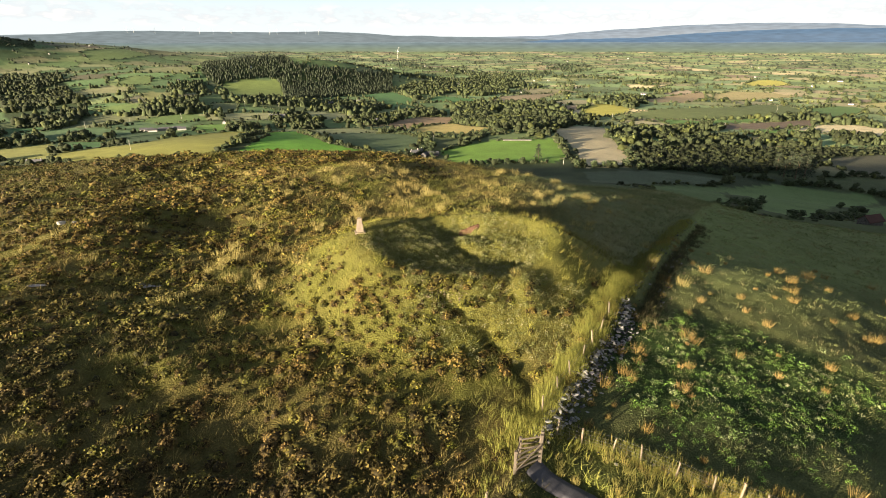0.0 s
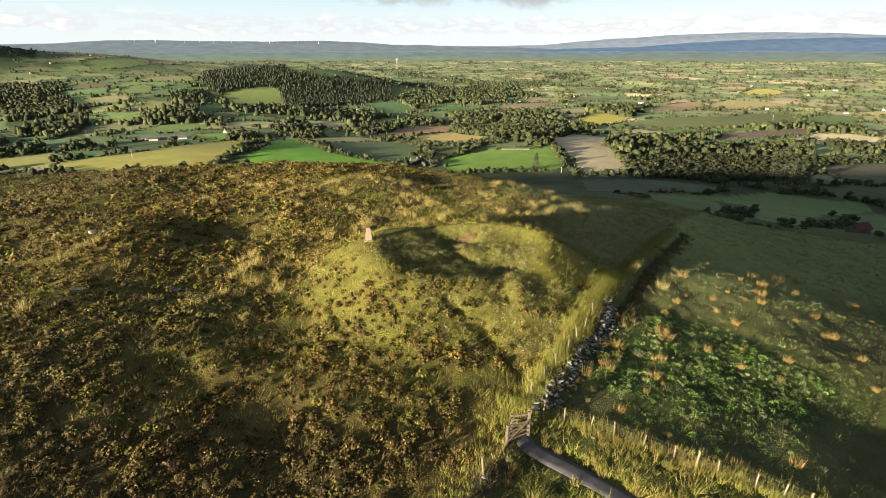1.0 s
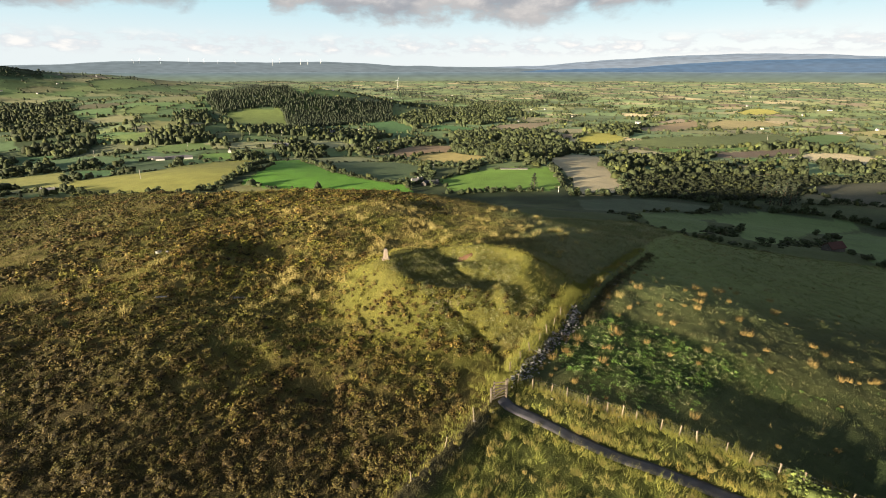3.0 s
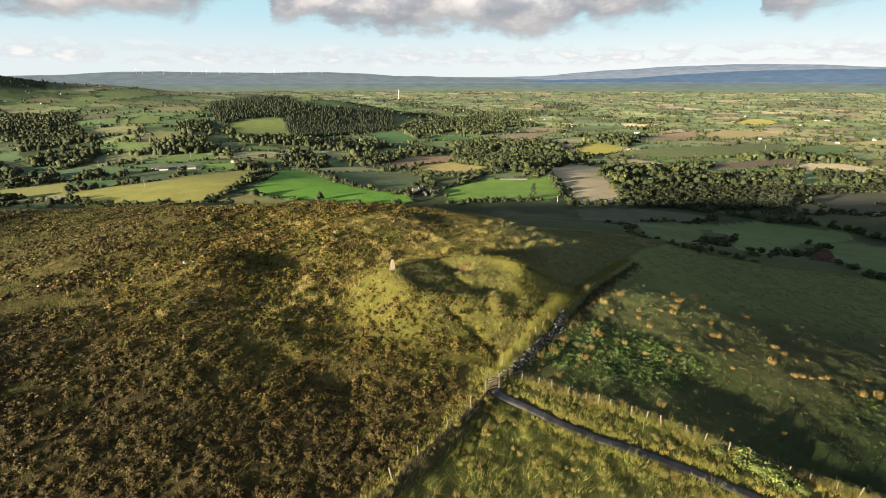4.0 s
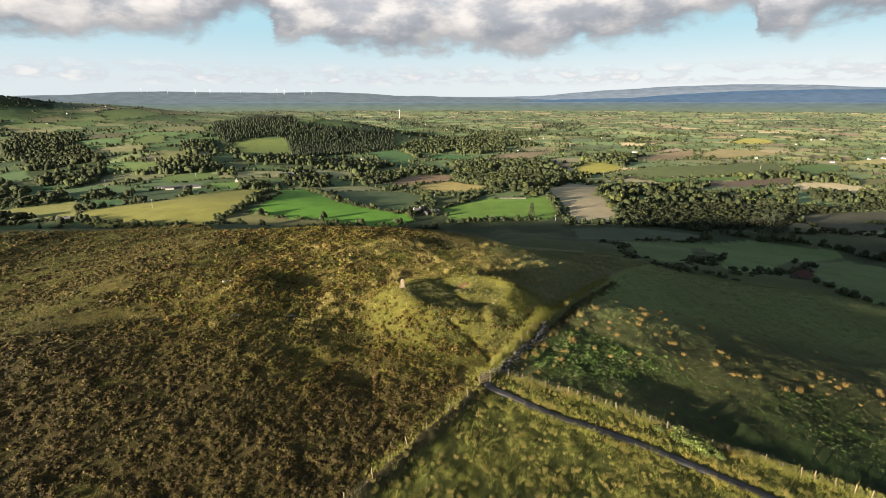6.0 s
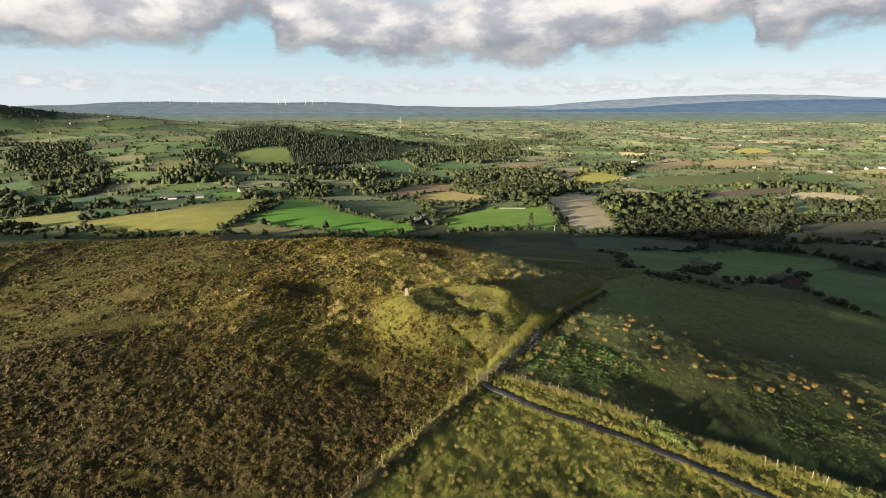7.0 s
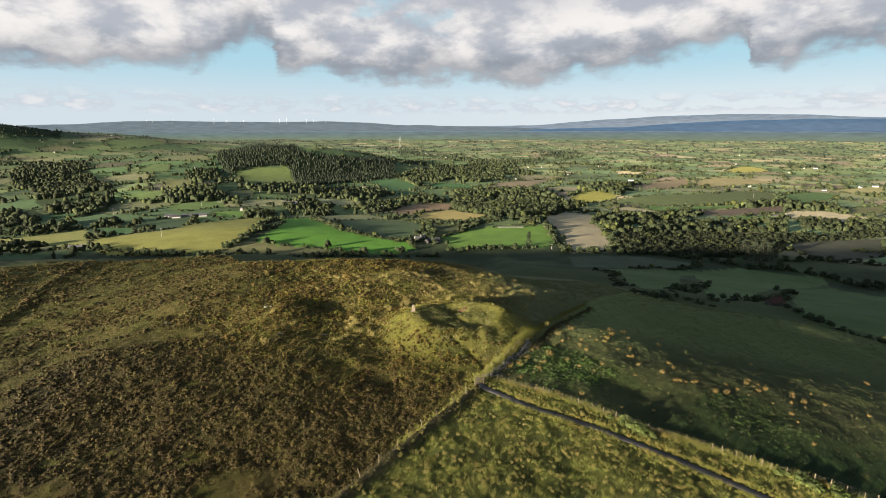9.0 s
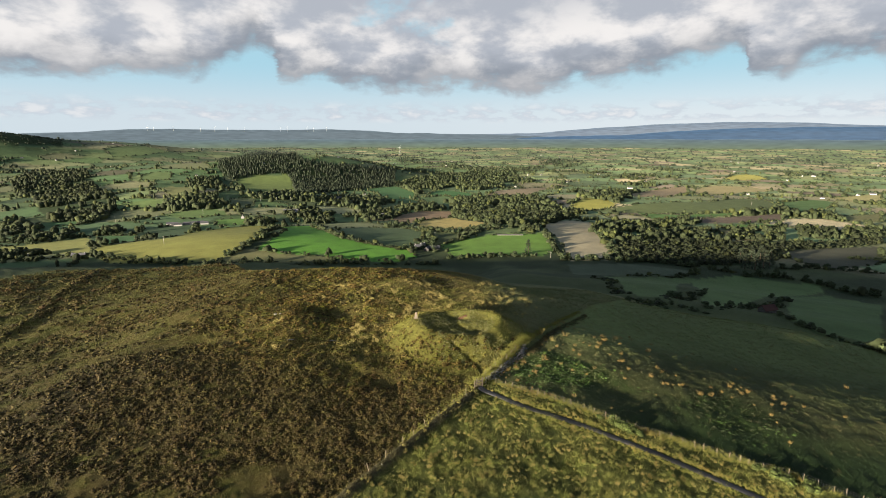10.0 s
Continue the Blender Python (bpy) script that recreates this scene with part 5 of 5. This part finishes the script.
for i, (x, y, s) in enumerate(((18.6, -5.2, 0.8), (20.2, -6.4, 1.1), (21.6, -7.2, 1.3), (22.9, -8.5, 1.0), (37.5, -13.0, 0.9), (40.0, -14.0, 1.2), (43.0, -15.6, 1.3), (46.0, -17.2, 1.0))):
    bramble(x, y, s, 500 + i)


def gate():
    ob = empty("wooden_gate", pose(0, 0, 0), "weathered wooden kissing gate across the moorland path", "gate")
    L, R, B = (0.0, 0.05), (1.25, 0.75), (0.35, 1.05)
    zl = gz(0.4, 0.3)
    for nm, (x, y), h, w in (("gate_post", L, 1.25, 0.13), ("gate_post", R, 1.55, 0.15), ("gate_post", B, 1.15, 0.12), ("gate_post", (1.4, 1.25), 1.3, 0.13)):
        bm = bmesh.new()
        box(bm, (x - w / 2, y - w / 2, zl - 0.5), (x + w / 2, y + w / 2, zl + h), 0.012)
        part(nm, bm, M_GATE, ob)
    for i in range(4):
        z = zl + 0.25 + 0.27 * i
        bm = bmesh.new()
        beam(bm, (L[0], L[1] - 0.08, z), (R[0], R[1] - 0.08, z), 0.04, 0.10, 0.006)
        part("gate_bar", bm, M_GATE, ob)
        if i:
            bm = bmesh.new()
            beam(bm, (B[0], B[1] - 0.07, z), (1.4, 1.18, z), 0.035, 0.09, 0.006)
            part("gate_bar", bm, M_GATE, ob)
    bm = bmesh.new()
    beam(bm, (L[0], L[1] - 0.12, zl + 0.2), (R[0], R[1] - 0.12, zl + 1.1), 0.03, 0.08)
    part("brace", bm, M_GATE, ob)
    for z in (0.5, 0.95):
        bm = bmesh.new()
        beam(bm, (L[0], L[1], zl + z), (B[0], B[1], zl + z), 0.035, 0.09, 0.006)
        part("side_rail", bm, M_GATE, ob)


gate()


def path():
    g = random.Random(8)
    pts = along(PATH_LINE, 0.35, g)
    # soften the bends
    p = np.array([q[:2] for q in pts])
    for _ in range(12):
        p[1:-1] = (p[:-2] + 2 * p[1:-1] + p[2:]) / 4
    d = np.gradient(p, axis=0)
    d /= np.linalg.norm(d, axis=1, keepdims=True)
    nrm = np.column_stack([-d[:, 1], d[:, 0]])
    rows = []
    for k, up in ((-0.52, -0.08), (-0.46, 0.0), (-0.2, 0.012), (0.2, 0.012), (0.46, 0.0), (0.52, -0.08)):
        wob = 0.06 * fractal(p[:, 0] + k * 50, p[:, 1], 1.2, 5)
        q = p + nrm * (k + np.sign(k) * wob)[:, None]
        base = height_at(p[:, 0], p[:, 1]) + 0.11
        rows.append(np.column_stack([q, base + up]))
    v = np.stack(rows, 1).reshape(-1, 3)
    n, w = len(p), 6
    i = np.arange(n * w).reshape(n, w)
    f = np.stack([i[:-1, :-1], i[:-1, 1:], i[1:, 1:], i[1:, :-1]], -1).reshape(-1, 4)
    ob = new("path", np_mesh("path", v, f, M_PATH))
    tagged(ob, "narrow dark gravel footpath through rough grass", "path", kind="structure")


path()


def pillar():
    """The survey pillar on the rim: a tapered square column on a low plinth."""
    x, y = -10.35, 23.3
    z = gz(x, y)
    ob = empty("survey_pillar", pose(x, y, z, 0, 0, 12), "tapered pale concrete survey pillar on the mound's rim", "pillar")
    bm = bmesh.new()
    r = bmesh.ops.create_cone(bm, cap_ends=True, segments=4, radius1=0.43, radius2=0.25, depth=1.2, matrix=Matrix.Translation((0, 0, 0.62)) @ pose(0, 0, 0, 0, 0, 45))
    bmesh.ops.bevel(bm, geom=bm.edges[:], offset=0.02, segments=2, affect="EDGES")
    part("column", bm, M_PILLAR, ob)
    bm = bmesh.new()
    box(bm, (-0.45, -0.45, -0.3), (0.45, 0.45, 0.05), 0.02)
    part("plinth", bm, M_PILLAR, ob)
    bm = bmesh.new()
    cone(bm, (0, 0, 1.215), (0, 0, 1.235), 0.12, 0.12, 16)
    part("top_plate", bm, M_WIRE, ob, "round metal plate")


pillar()


def soil_scar():
    g = np.random.default_rng(4)
    u, v = np.meshgrid(np.linspace(-1, 1, 22), np.linspace(-1, 1, 12))
    rad = np.maximum(np.abs(u), np.abs(v))
    x = -0.9 + u * 0.9 + 0.15 * fractal(u * 3, v * 3, 1, 6)
    y = 25.6 + v * 0.32 + 0.1 * fractal(u * 3, v * 3, 1, 7)
    z = height_at(x, y) + 0.16 * (1 - rad ** 4) - 0.12 * (rad > 0.95) + 0.07 * fractal(x, y, 0.5, 8)
    i = np.arange(u.size).reshape(u.shape)
    f = np.stack([i[:-1, :-1], i[:-1, 1:], i[1:, 1:], i[1:, :-1]], -1).reshape(-1, 4)
    ob = new("bare_soil", np_mesh("bare_soil", np.column_stack([x.ravel(), y.ravel(), z.ravel()]), f, M_SOIL, smooth=True))
    tagged(ob, "patch of bare red soil dug into the mound's bowl", "soil", kind="structure")


soil_scar()


# ---- houses, turbines, mast ----
def stony_patch():
    """Small stones laid bare by sheep and feet below the near rim."""
    g = random.Random(31)
    bm = bmesh.new()
    for i in range(170):
        x, y = g.gauss(-3.4, 1.1), g.gauss(13.3, 0.55)
        s = g.uniform(0.06, 0.16)
        bmesh.ops.create_icosphere(bm, subdivisions=1, radius=0.5, matrix=Matrix.LocRotScale((x, y, gz(x, y) + 0.1), Euler((g.gauss(0, .4), g.gauss(0, .4), g.uniform(0, 6))), (s, s * 0.8, s * 0.6)))
    me = bpy.data.meshes.new("stones")
    bm.to_mesh(me)
    bm.free()
    me.materials.append(M_SCREE)
    tagged(new("small_stones", me), "small brown stones laid bare on the mound's flank", "stones", kind="stuff")


stony_patch()


def house(x, y, turn, length, width, eaves, wall=M_RENDER, roof=M_SLATE, label="white farmhouse with a dark slate roof", name="house", chimneys=2):
    px, py, pz, f = [float(q) for q in ground_at(x, y)]
    ob = empty(name, Matrix.LocRotScale((px, py, pz), Euler((0, 0, turn)), (f, f, f)), label, name.replace("_", " "), "houses in the valley")
    L, W, E, R = length / 2, width / 2, eaves, eaves + width * 0.42
    bm = bmesh.new()
    v = [bm.verts.new(c) for c in ((-L, -W, -2), (L, -W, -2), (L, W, -2), (-L, W, -2), (-L, -W, E), (L, -W, E), (L, W, E), (-L, W, E), (-L, 0, R), (L, 0, R))]
    for q in ((0, 1, 5, 4), (2, 3, 7, 6), (1, 2, 6, 9, 5), (3, 0, 4, 8, 7), (3, 2, 1, 0)):
        bm.faces.new([v[i] for i in q])
    part("wall", bm, wall, ob)
    bm = bmesh.new()
    for s in (-1, 1):
        a, t = Vector((0, s * (W + 0.4), E - 0.3)), Vector((0, 0, R + 0.05))
        g = [bm.verts.new(c) for c in ((-L - .3, a.y, a.z), (L + .3, a.y, a.z), (L + .3, t.y, t.z), (-L - .3, t.y, t.z), (-L - .3, a.y, a.z + .2), (L + .3, a.y, a.z + .2), (L + .3, t.y, t.z + .2), (-L - .3, t.y, t.z + .2))]
        for q in ((0, 1, 2, 3), (4, 5, 6, 7), (0, 1, 5, 4), (1, 2, 6, 5), (0, 3, 7, 4)):
            bm.faces.new([g[i] for i in q])
    rf = part("roof", bm, roof, ob)
    for i in range(chimneys):
        cx = (L - 0.8) * (1 if i else -1)
        bm = bmesh.new()
        box(bm, (cx - .4, -.35, R - .6), (cx + .4, .35, R + 1.1), 0.03)
        part("chimney", bm, wall, rf)
    if chimneys:
        for side in (-1, 1):
            for i in range(4):
                wx = -L + (i + 0.5) * length / 4
                for wz in ((1.2,) if E < 4 else (1.0, 3.6)):
                    bm = bmesh.new()
                    box(bm, (wx - .5, side * (W + .02) - .03, wz), (wx + .5, side * (W + .02) + .03, wz + 1.2))
                    part("window", bm, M_GLASS, ob)
        bm = bmesh.new()
        box(bm, (-.5, -W - .06, 0), (.5, -W + .02, 2.1))
        part("door", bm, M_DOOR, ob)
    return ob


# the farm below the hill
for x, y, turn, length, width, eaves, white in ((-36, 557, 0.4, 9, 5.5, 3.0, True), (-24, 549, 1.3, 12, 6, 2.4, False), (-15, 553, 0.3, 12, 6, 2.4, False), (-31, 572, 0.8, 7, 4.5, 2.2, True), (-21, 560, 1.2, 8, 5, 2.2, False)):
    house(x, y, turn, length, width, eaves, wall=M_RENDER if white else M_STONE, chimneys=2 if white else 0, label="white farmhouse with a dark slate roof" if white else "long grey-roofed farm shed beside the farmhouse", name="house" if white else "barn")
g_h = random.Random(21)
NEAR_HOUSES = [(-124, 956), (-240, 1460), (65, 1086), (78, 1099), (-393, 909), (721, 1915), (59, 1176), (-300, 1267), (-282, 1286)]
FAR_HOUSES = [(-2133, 2778), (-2286, 2736), (-2225, 3071), (167, 1467), (217, 1457), (1581, 2730), (1747, 2435), (1803, 2436), (1538, 2221), (2762, 3205), (1446, 1650), (390, 2387), (125, 3218), (177, 3322), (-18, 2956), (17, 3312)]
for x, y in NEAR_HOUSES + FAR_HOUSES:
    big = g_h.random() < 0.3
    house(x, y, g_h.uniform(0, 3.1), g_h.uniform(9, 13) + 8 * big, g_h.uniform(5.5, 6.5) + 3 * big, g_h.uniform(2.6, 4), chimneys=0 if big else 2,
          label="long pale farm building among trees" if big else "small white house among fields and trees", name="barn" if big else "house")
for i in range(52):
    a, r = radians(g_h.uniform(-36, 40)), math.exp(g_h.uniform(math.log(1900), math.log(6200)))
    house(NX + r * math.sin(a), NY + r * math.cos(a), g_h.uniform(0, 3.1), g_h.uniform(8, 13), g_h.uniform(5, 7), g_h.uniform(2.6, 4), chimneys=0, label="tiny white house far out on the plain", name="house")
for i in range(7):
    house(-495 + 10 * i, 824 + 3 * i + g_h.uniform(-8, 8), 0.4 + g_h.uniform(-.1, .1), g_h.uniform(9, 14), 6, 2.8, chimneys=0, wall=M_STONE if i % 2 else M_RENDER, label="low shed in a works yard", name="shed")
house(-448, 533, 0.25, 15, 6, 2.4, wall=M_STONE, chimneys=2, label="low grey cottage with a slate roof among trees", name="house")
house(-324, 993, 0.1, 30, 9, 3.5, chimneys=0, label="long pale farm building among trees", name="barn")
house(91, 644, 0.02, 36, 2.4, 0.5, roof=M_STONE, chimneys=0, label="long low white polytunnel at a field's edge", name="polytunnel")
house(145, 151, 0.3, 7, 4, 1.8, wall=M_STONE, roof=M_RUST, label="low stone barn with a rusty red roof", name="barn", chimneys=0)


def pond():
    bm = bmesh.new()
    g = random.Random(9)
    for cx, cy, rx, ry in ((-26.9, 18.4, 0.9, 0.42), (-26.0, 18.8, 0.5, 0.2), (-33.9, 16.9, 0.8, 0.25)):
        z = gz(cx, cy) + 0.16
        ring = [bm.verts.new((cx + rx * math.cos(k / 20 * 6.283) * g.uniform(.75, 1.15), cy + ry * math.sin(k / 20 * 6.283) * g.uniform(.75, 1.15), z)) for k in range(20)]
        bm.faces.new(ring)
    me = bpy.data.meshes.new("water")
    bm.to_mesh(me)
    bm.free()
    me.materials.append(M_WATER)
    tagged(new("water", me), "small dark bog pools reflecting the sky", "water", kind="structure")


pond()


def boulder(x, y, s, seed):
    ob = new("boulder", STONES[seed % 7].copy())
    ob.data.materials[0] = M_PALE
    ob.matrix_world = Matrix.LocRotScale((x, y, gz(x, y) + 0.3 * s), Euler((0.2, 0.1, seed)), (s, s, s * 1.3))
    tagged(ob, "pale boulder lying in the heather", "boulder", "boulders on the moor")


for i, (x, y, s) in enumerate(((-59.4, 26.0, 0.7), (-40.7, 29.7, 0.9), (-39.9, 30.3, 0.6))):
    boulder(x, y, s, i)


def utility_pole(x, y, h):
    px, py, pz, f = [float(q) for q in ground_at(x, y)]
    ob = empty("utility_pole", Matrix.LocRotScale((px, py, pz), Euler((0, 0, 0.4)), (f, f, f)), "grey wooden utility pole in a field", "pole", "poles in the valley")
    bm = bmesh.new()
    cone(bm, (0, 0, -0.5), (0, 0, h), 0.22, 0.16, 8)
    part("pole", bm, M_PALE, ob)
    bm = bmesh.new()
    beam(bm, (-1.1, 0, h - 0.5), (1.1, 0, h - 0.5), 0.14, 0.16)
    part("crossarm", bm, M_PALE, ob)


for x, y, h in ((-366, 575, 11), (-617, 872, 11), (-553, 896, 11), (-491, 955, 11), (-428, 1111, 12), (-396, 1127, 12), (-367, 1143, 12), (-513, 537, 8), (-335, 1553, 12), (-16, 635, 9), (345, 1065, 10), (485, 887, 10), (779, 1219, 11), (122, 512, 7)):
    utility_pole(x, y, h)


def ridge(name, azs, els, dist, colour, label, foot=-0.8, low=None):
    """A moorland ridge far off on the horizon; its glowing colour stands in for the blue air."""
    m, nt, p = nodes_of(name)
    t = nt.nodes.new("ShaderNodeTexNoise")
    t.inputs["Scale"].default_value, t.inputs["Detail"].default_value = 0.009, 6
    vm = nt.nodes.new("ShaderNodeVectorMath")
    vm.operation = "MULTIPLY"
    vm.inputs[1].default_value = (1.5, 1.5, 12)
    nt.links.new(nt.nodes.new("ShaderNodeNewGeometry").outputs["Position"], vm.inputs[0])
    nt.links.new(vm.outputs[0], t.inputs["Vector"])
    q = nt.nodes.new("ShaderNodeMix")
    q.data_type = "RGBA"
    nt.links.new(t.outputs["Fac"], q.inputs[0])
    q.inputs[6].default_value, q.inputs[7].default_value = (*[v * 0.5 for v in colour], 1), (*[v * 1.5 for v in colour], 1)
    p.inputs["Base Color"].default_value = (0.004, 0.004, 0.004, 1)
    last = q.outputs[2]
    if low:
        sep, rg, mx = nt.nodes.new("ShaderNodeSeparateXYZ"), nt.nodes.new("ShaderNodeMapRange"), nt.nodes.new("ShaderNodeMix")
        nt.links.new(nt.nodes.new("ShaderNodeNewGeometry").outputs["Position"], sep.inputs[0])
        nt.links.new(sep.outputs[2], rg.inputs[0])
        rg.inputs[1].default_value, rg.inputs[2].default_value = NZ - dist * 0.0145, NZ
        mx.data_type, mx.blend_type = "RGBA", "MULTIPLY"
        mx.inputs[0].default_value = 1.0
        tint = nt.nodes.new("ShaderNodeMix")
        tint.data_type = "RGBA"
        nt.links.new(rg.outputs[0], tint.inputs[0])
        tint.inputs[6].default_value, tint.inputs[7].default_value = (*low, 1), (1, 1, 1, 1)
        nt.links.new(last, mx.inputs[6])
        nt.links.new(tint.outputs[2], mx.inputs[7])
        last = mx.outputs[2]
    # haze put in as emission, though the hills are no lamp
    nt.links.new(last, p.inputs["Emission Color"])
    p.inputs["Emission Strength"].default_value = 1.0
    az = np.linspace(azs[0], azs[-1], 260)
    el = np.interp(az, azs, els) + 0.035 * fractal(az, az * 0, 2.2, 3)
    rows = []
    for k, back in ((foot, 0), (0.0, 60), (0.6, 90), (0.9, 110), (1.0, 130), (0.5, 160)):
        r = dist + back
        e = np.radians(el * k if k > 0 else np.full(len(az), k))
        rows.append(np.column_stack([NX + r * np.sin(np.radians(az)), NY + r * np.cos(np.radians(az)), NZ + r * np.tan(e)]))
    v = np.stack(rows, 0)
    i = np.arange(v.shape[0] * v.shape[1]).reshape(v.shape[:2])
    f = np.stack([i[:-1, :-1], i[:-1, 1:], i[1:, 1:], i[1:, :-1]], -1).reshape(-1, 4)
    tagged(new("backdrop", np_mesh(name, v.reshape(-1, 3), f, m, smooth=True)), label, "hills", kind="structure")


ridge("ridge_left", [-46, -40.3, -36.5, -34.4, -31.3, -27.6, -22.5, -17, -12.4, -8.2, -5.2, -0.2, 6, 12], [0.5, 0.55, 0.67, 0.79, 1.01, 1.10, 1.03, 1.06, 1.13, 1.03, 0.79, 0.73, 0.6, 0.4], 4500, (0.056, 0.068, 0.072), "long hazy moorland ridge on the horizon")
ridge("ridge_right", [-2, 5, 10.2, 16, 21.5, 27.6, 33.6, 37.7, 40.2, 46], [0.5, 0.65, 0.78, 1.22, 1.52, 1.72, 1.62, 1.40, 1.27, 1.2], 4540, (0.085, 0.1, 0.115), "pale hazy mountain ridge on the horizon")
# cloud shadow on these hills is part of their glow colour
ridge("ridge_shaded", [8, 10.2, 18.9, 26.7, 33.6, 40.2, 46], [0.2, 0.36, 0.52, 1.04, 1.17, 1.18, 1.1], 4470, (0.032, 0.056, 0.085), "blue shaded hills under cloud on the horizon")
# glowing strip added before the last ground, in place of haze
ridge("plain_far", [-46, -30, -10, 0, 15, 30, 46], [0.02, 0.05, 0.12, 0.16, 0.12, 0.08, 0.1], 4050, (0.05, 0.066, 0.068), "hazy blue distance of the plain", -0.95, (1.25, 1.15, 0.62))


def turbine(az_deg, el_deg, true_h, turn, phase):
    """A wind turbine on the far ridge, seen along a bearing."""
    r = 4600.0
    px, py, pz = NX + r * math.sin(radians(az_deg)), NY + r * math.cos(radians(az_deg)), NZ + r * math.tan(radians(el_deg))
    s = 0.2 * true_h / 100
    ob = empty("wind_turbine", Matrix.LocRotScale((px, py, pz - 2), Euler((0, 0, turn)), (s, s, s)), "white wind turbine on a far moorland ridge", "wind turbine", "turbines on the ridge")
    bm = bmesh.new()
    cone(bm, (0, 0, -40), (0, 0, 100), 3.4, 2.2, 10)
    part("tower", bm, M_WHITE, ob)
    bm = bmesh.new()
    box(bm, (-2.5, -4, 98), (2.5, 8, 103), 0.6)
    part("nacelle", bm, M_WHITE, ob)
    for i in range(3):
        a = phase + i * 2.0944
        bm = bmesh.new()
        cone(bm, (0, -5, 100), (math.sin(a) * 58, -5, 100 + math.cos(a) * 58), 1.9, 0.6, 6)
        part("blade", bm, M_WHITE, ob)


for i, (a, s) in enumerate(((-29.5, 1.0), (-29.0, 0.9), (-27.3, 1.1), (-24.9, 0.9), (-23.6, 1.1), (-22.4, 0.8), (-20.8, 0.8), (-12.6, 1.1), (-17.3, 1.2), (-16.6, 1.2), (-14.6, 1.1), (-13.9, 1.0))):
    turbine(a, 1.0, 110 * s, 0.3 + 0.1 * i, i * 0.7)


def mast():
    r = 5200.0
    a = radians(-4.75)
    px, py, pz, f = [float(q) for q in ground_at(NX + r * math.sin(a), NY + r * math.cos(a))]
    ob = empty("wind_turbine", Matrix.LocRotScale((px, py, pz), Euler((0, 0, 0.3)), (f, f, f)), "single tall white wind turbine on the plain", "wind turbine")
    bm = bmesh.new()
    cone(bm, (0, 0, -5), (0, 0, 75), 2.0, 1.2, 10)
    part("tower", bm, M_WHITE, ob)
    for i in range(3):
        b = 0.3 + i * 2.0944
        bm = bmesh.new()
        cone(bm, (0, -3, 75), (math.sin(b) * 30, -3, 75 + math.cos(b) * 30), 1.1, 0.4, 6)
        part("blade", bm, M_WHITE, ob)


mast()
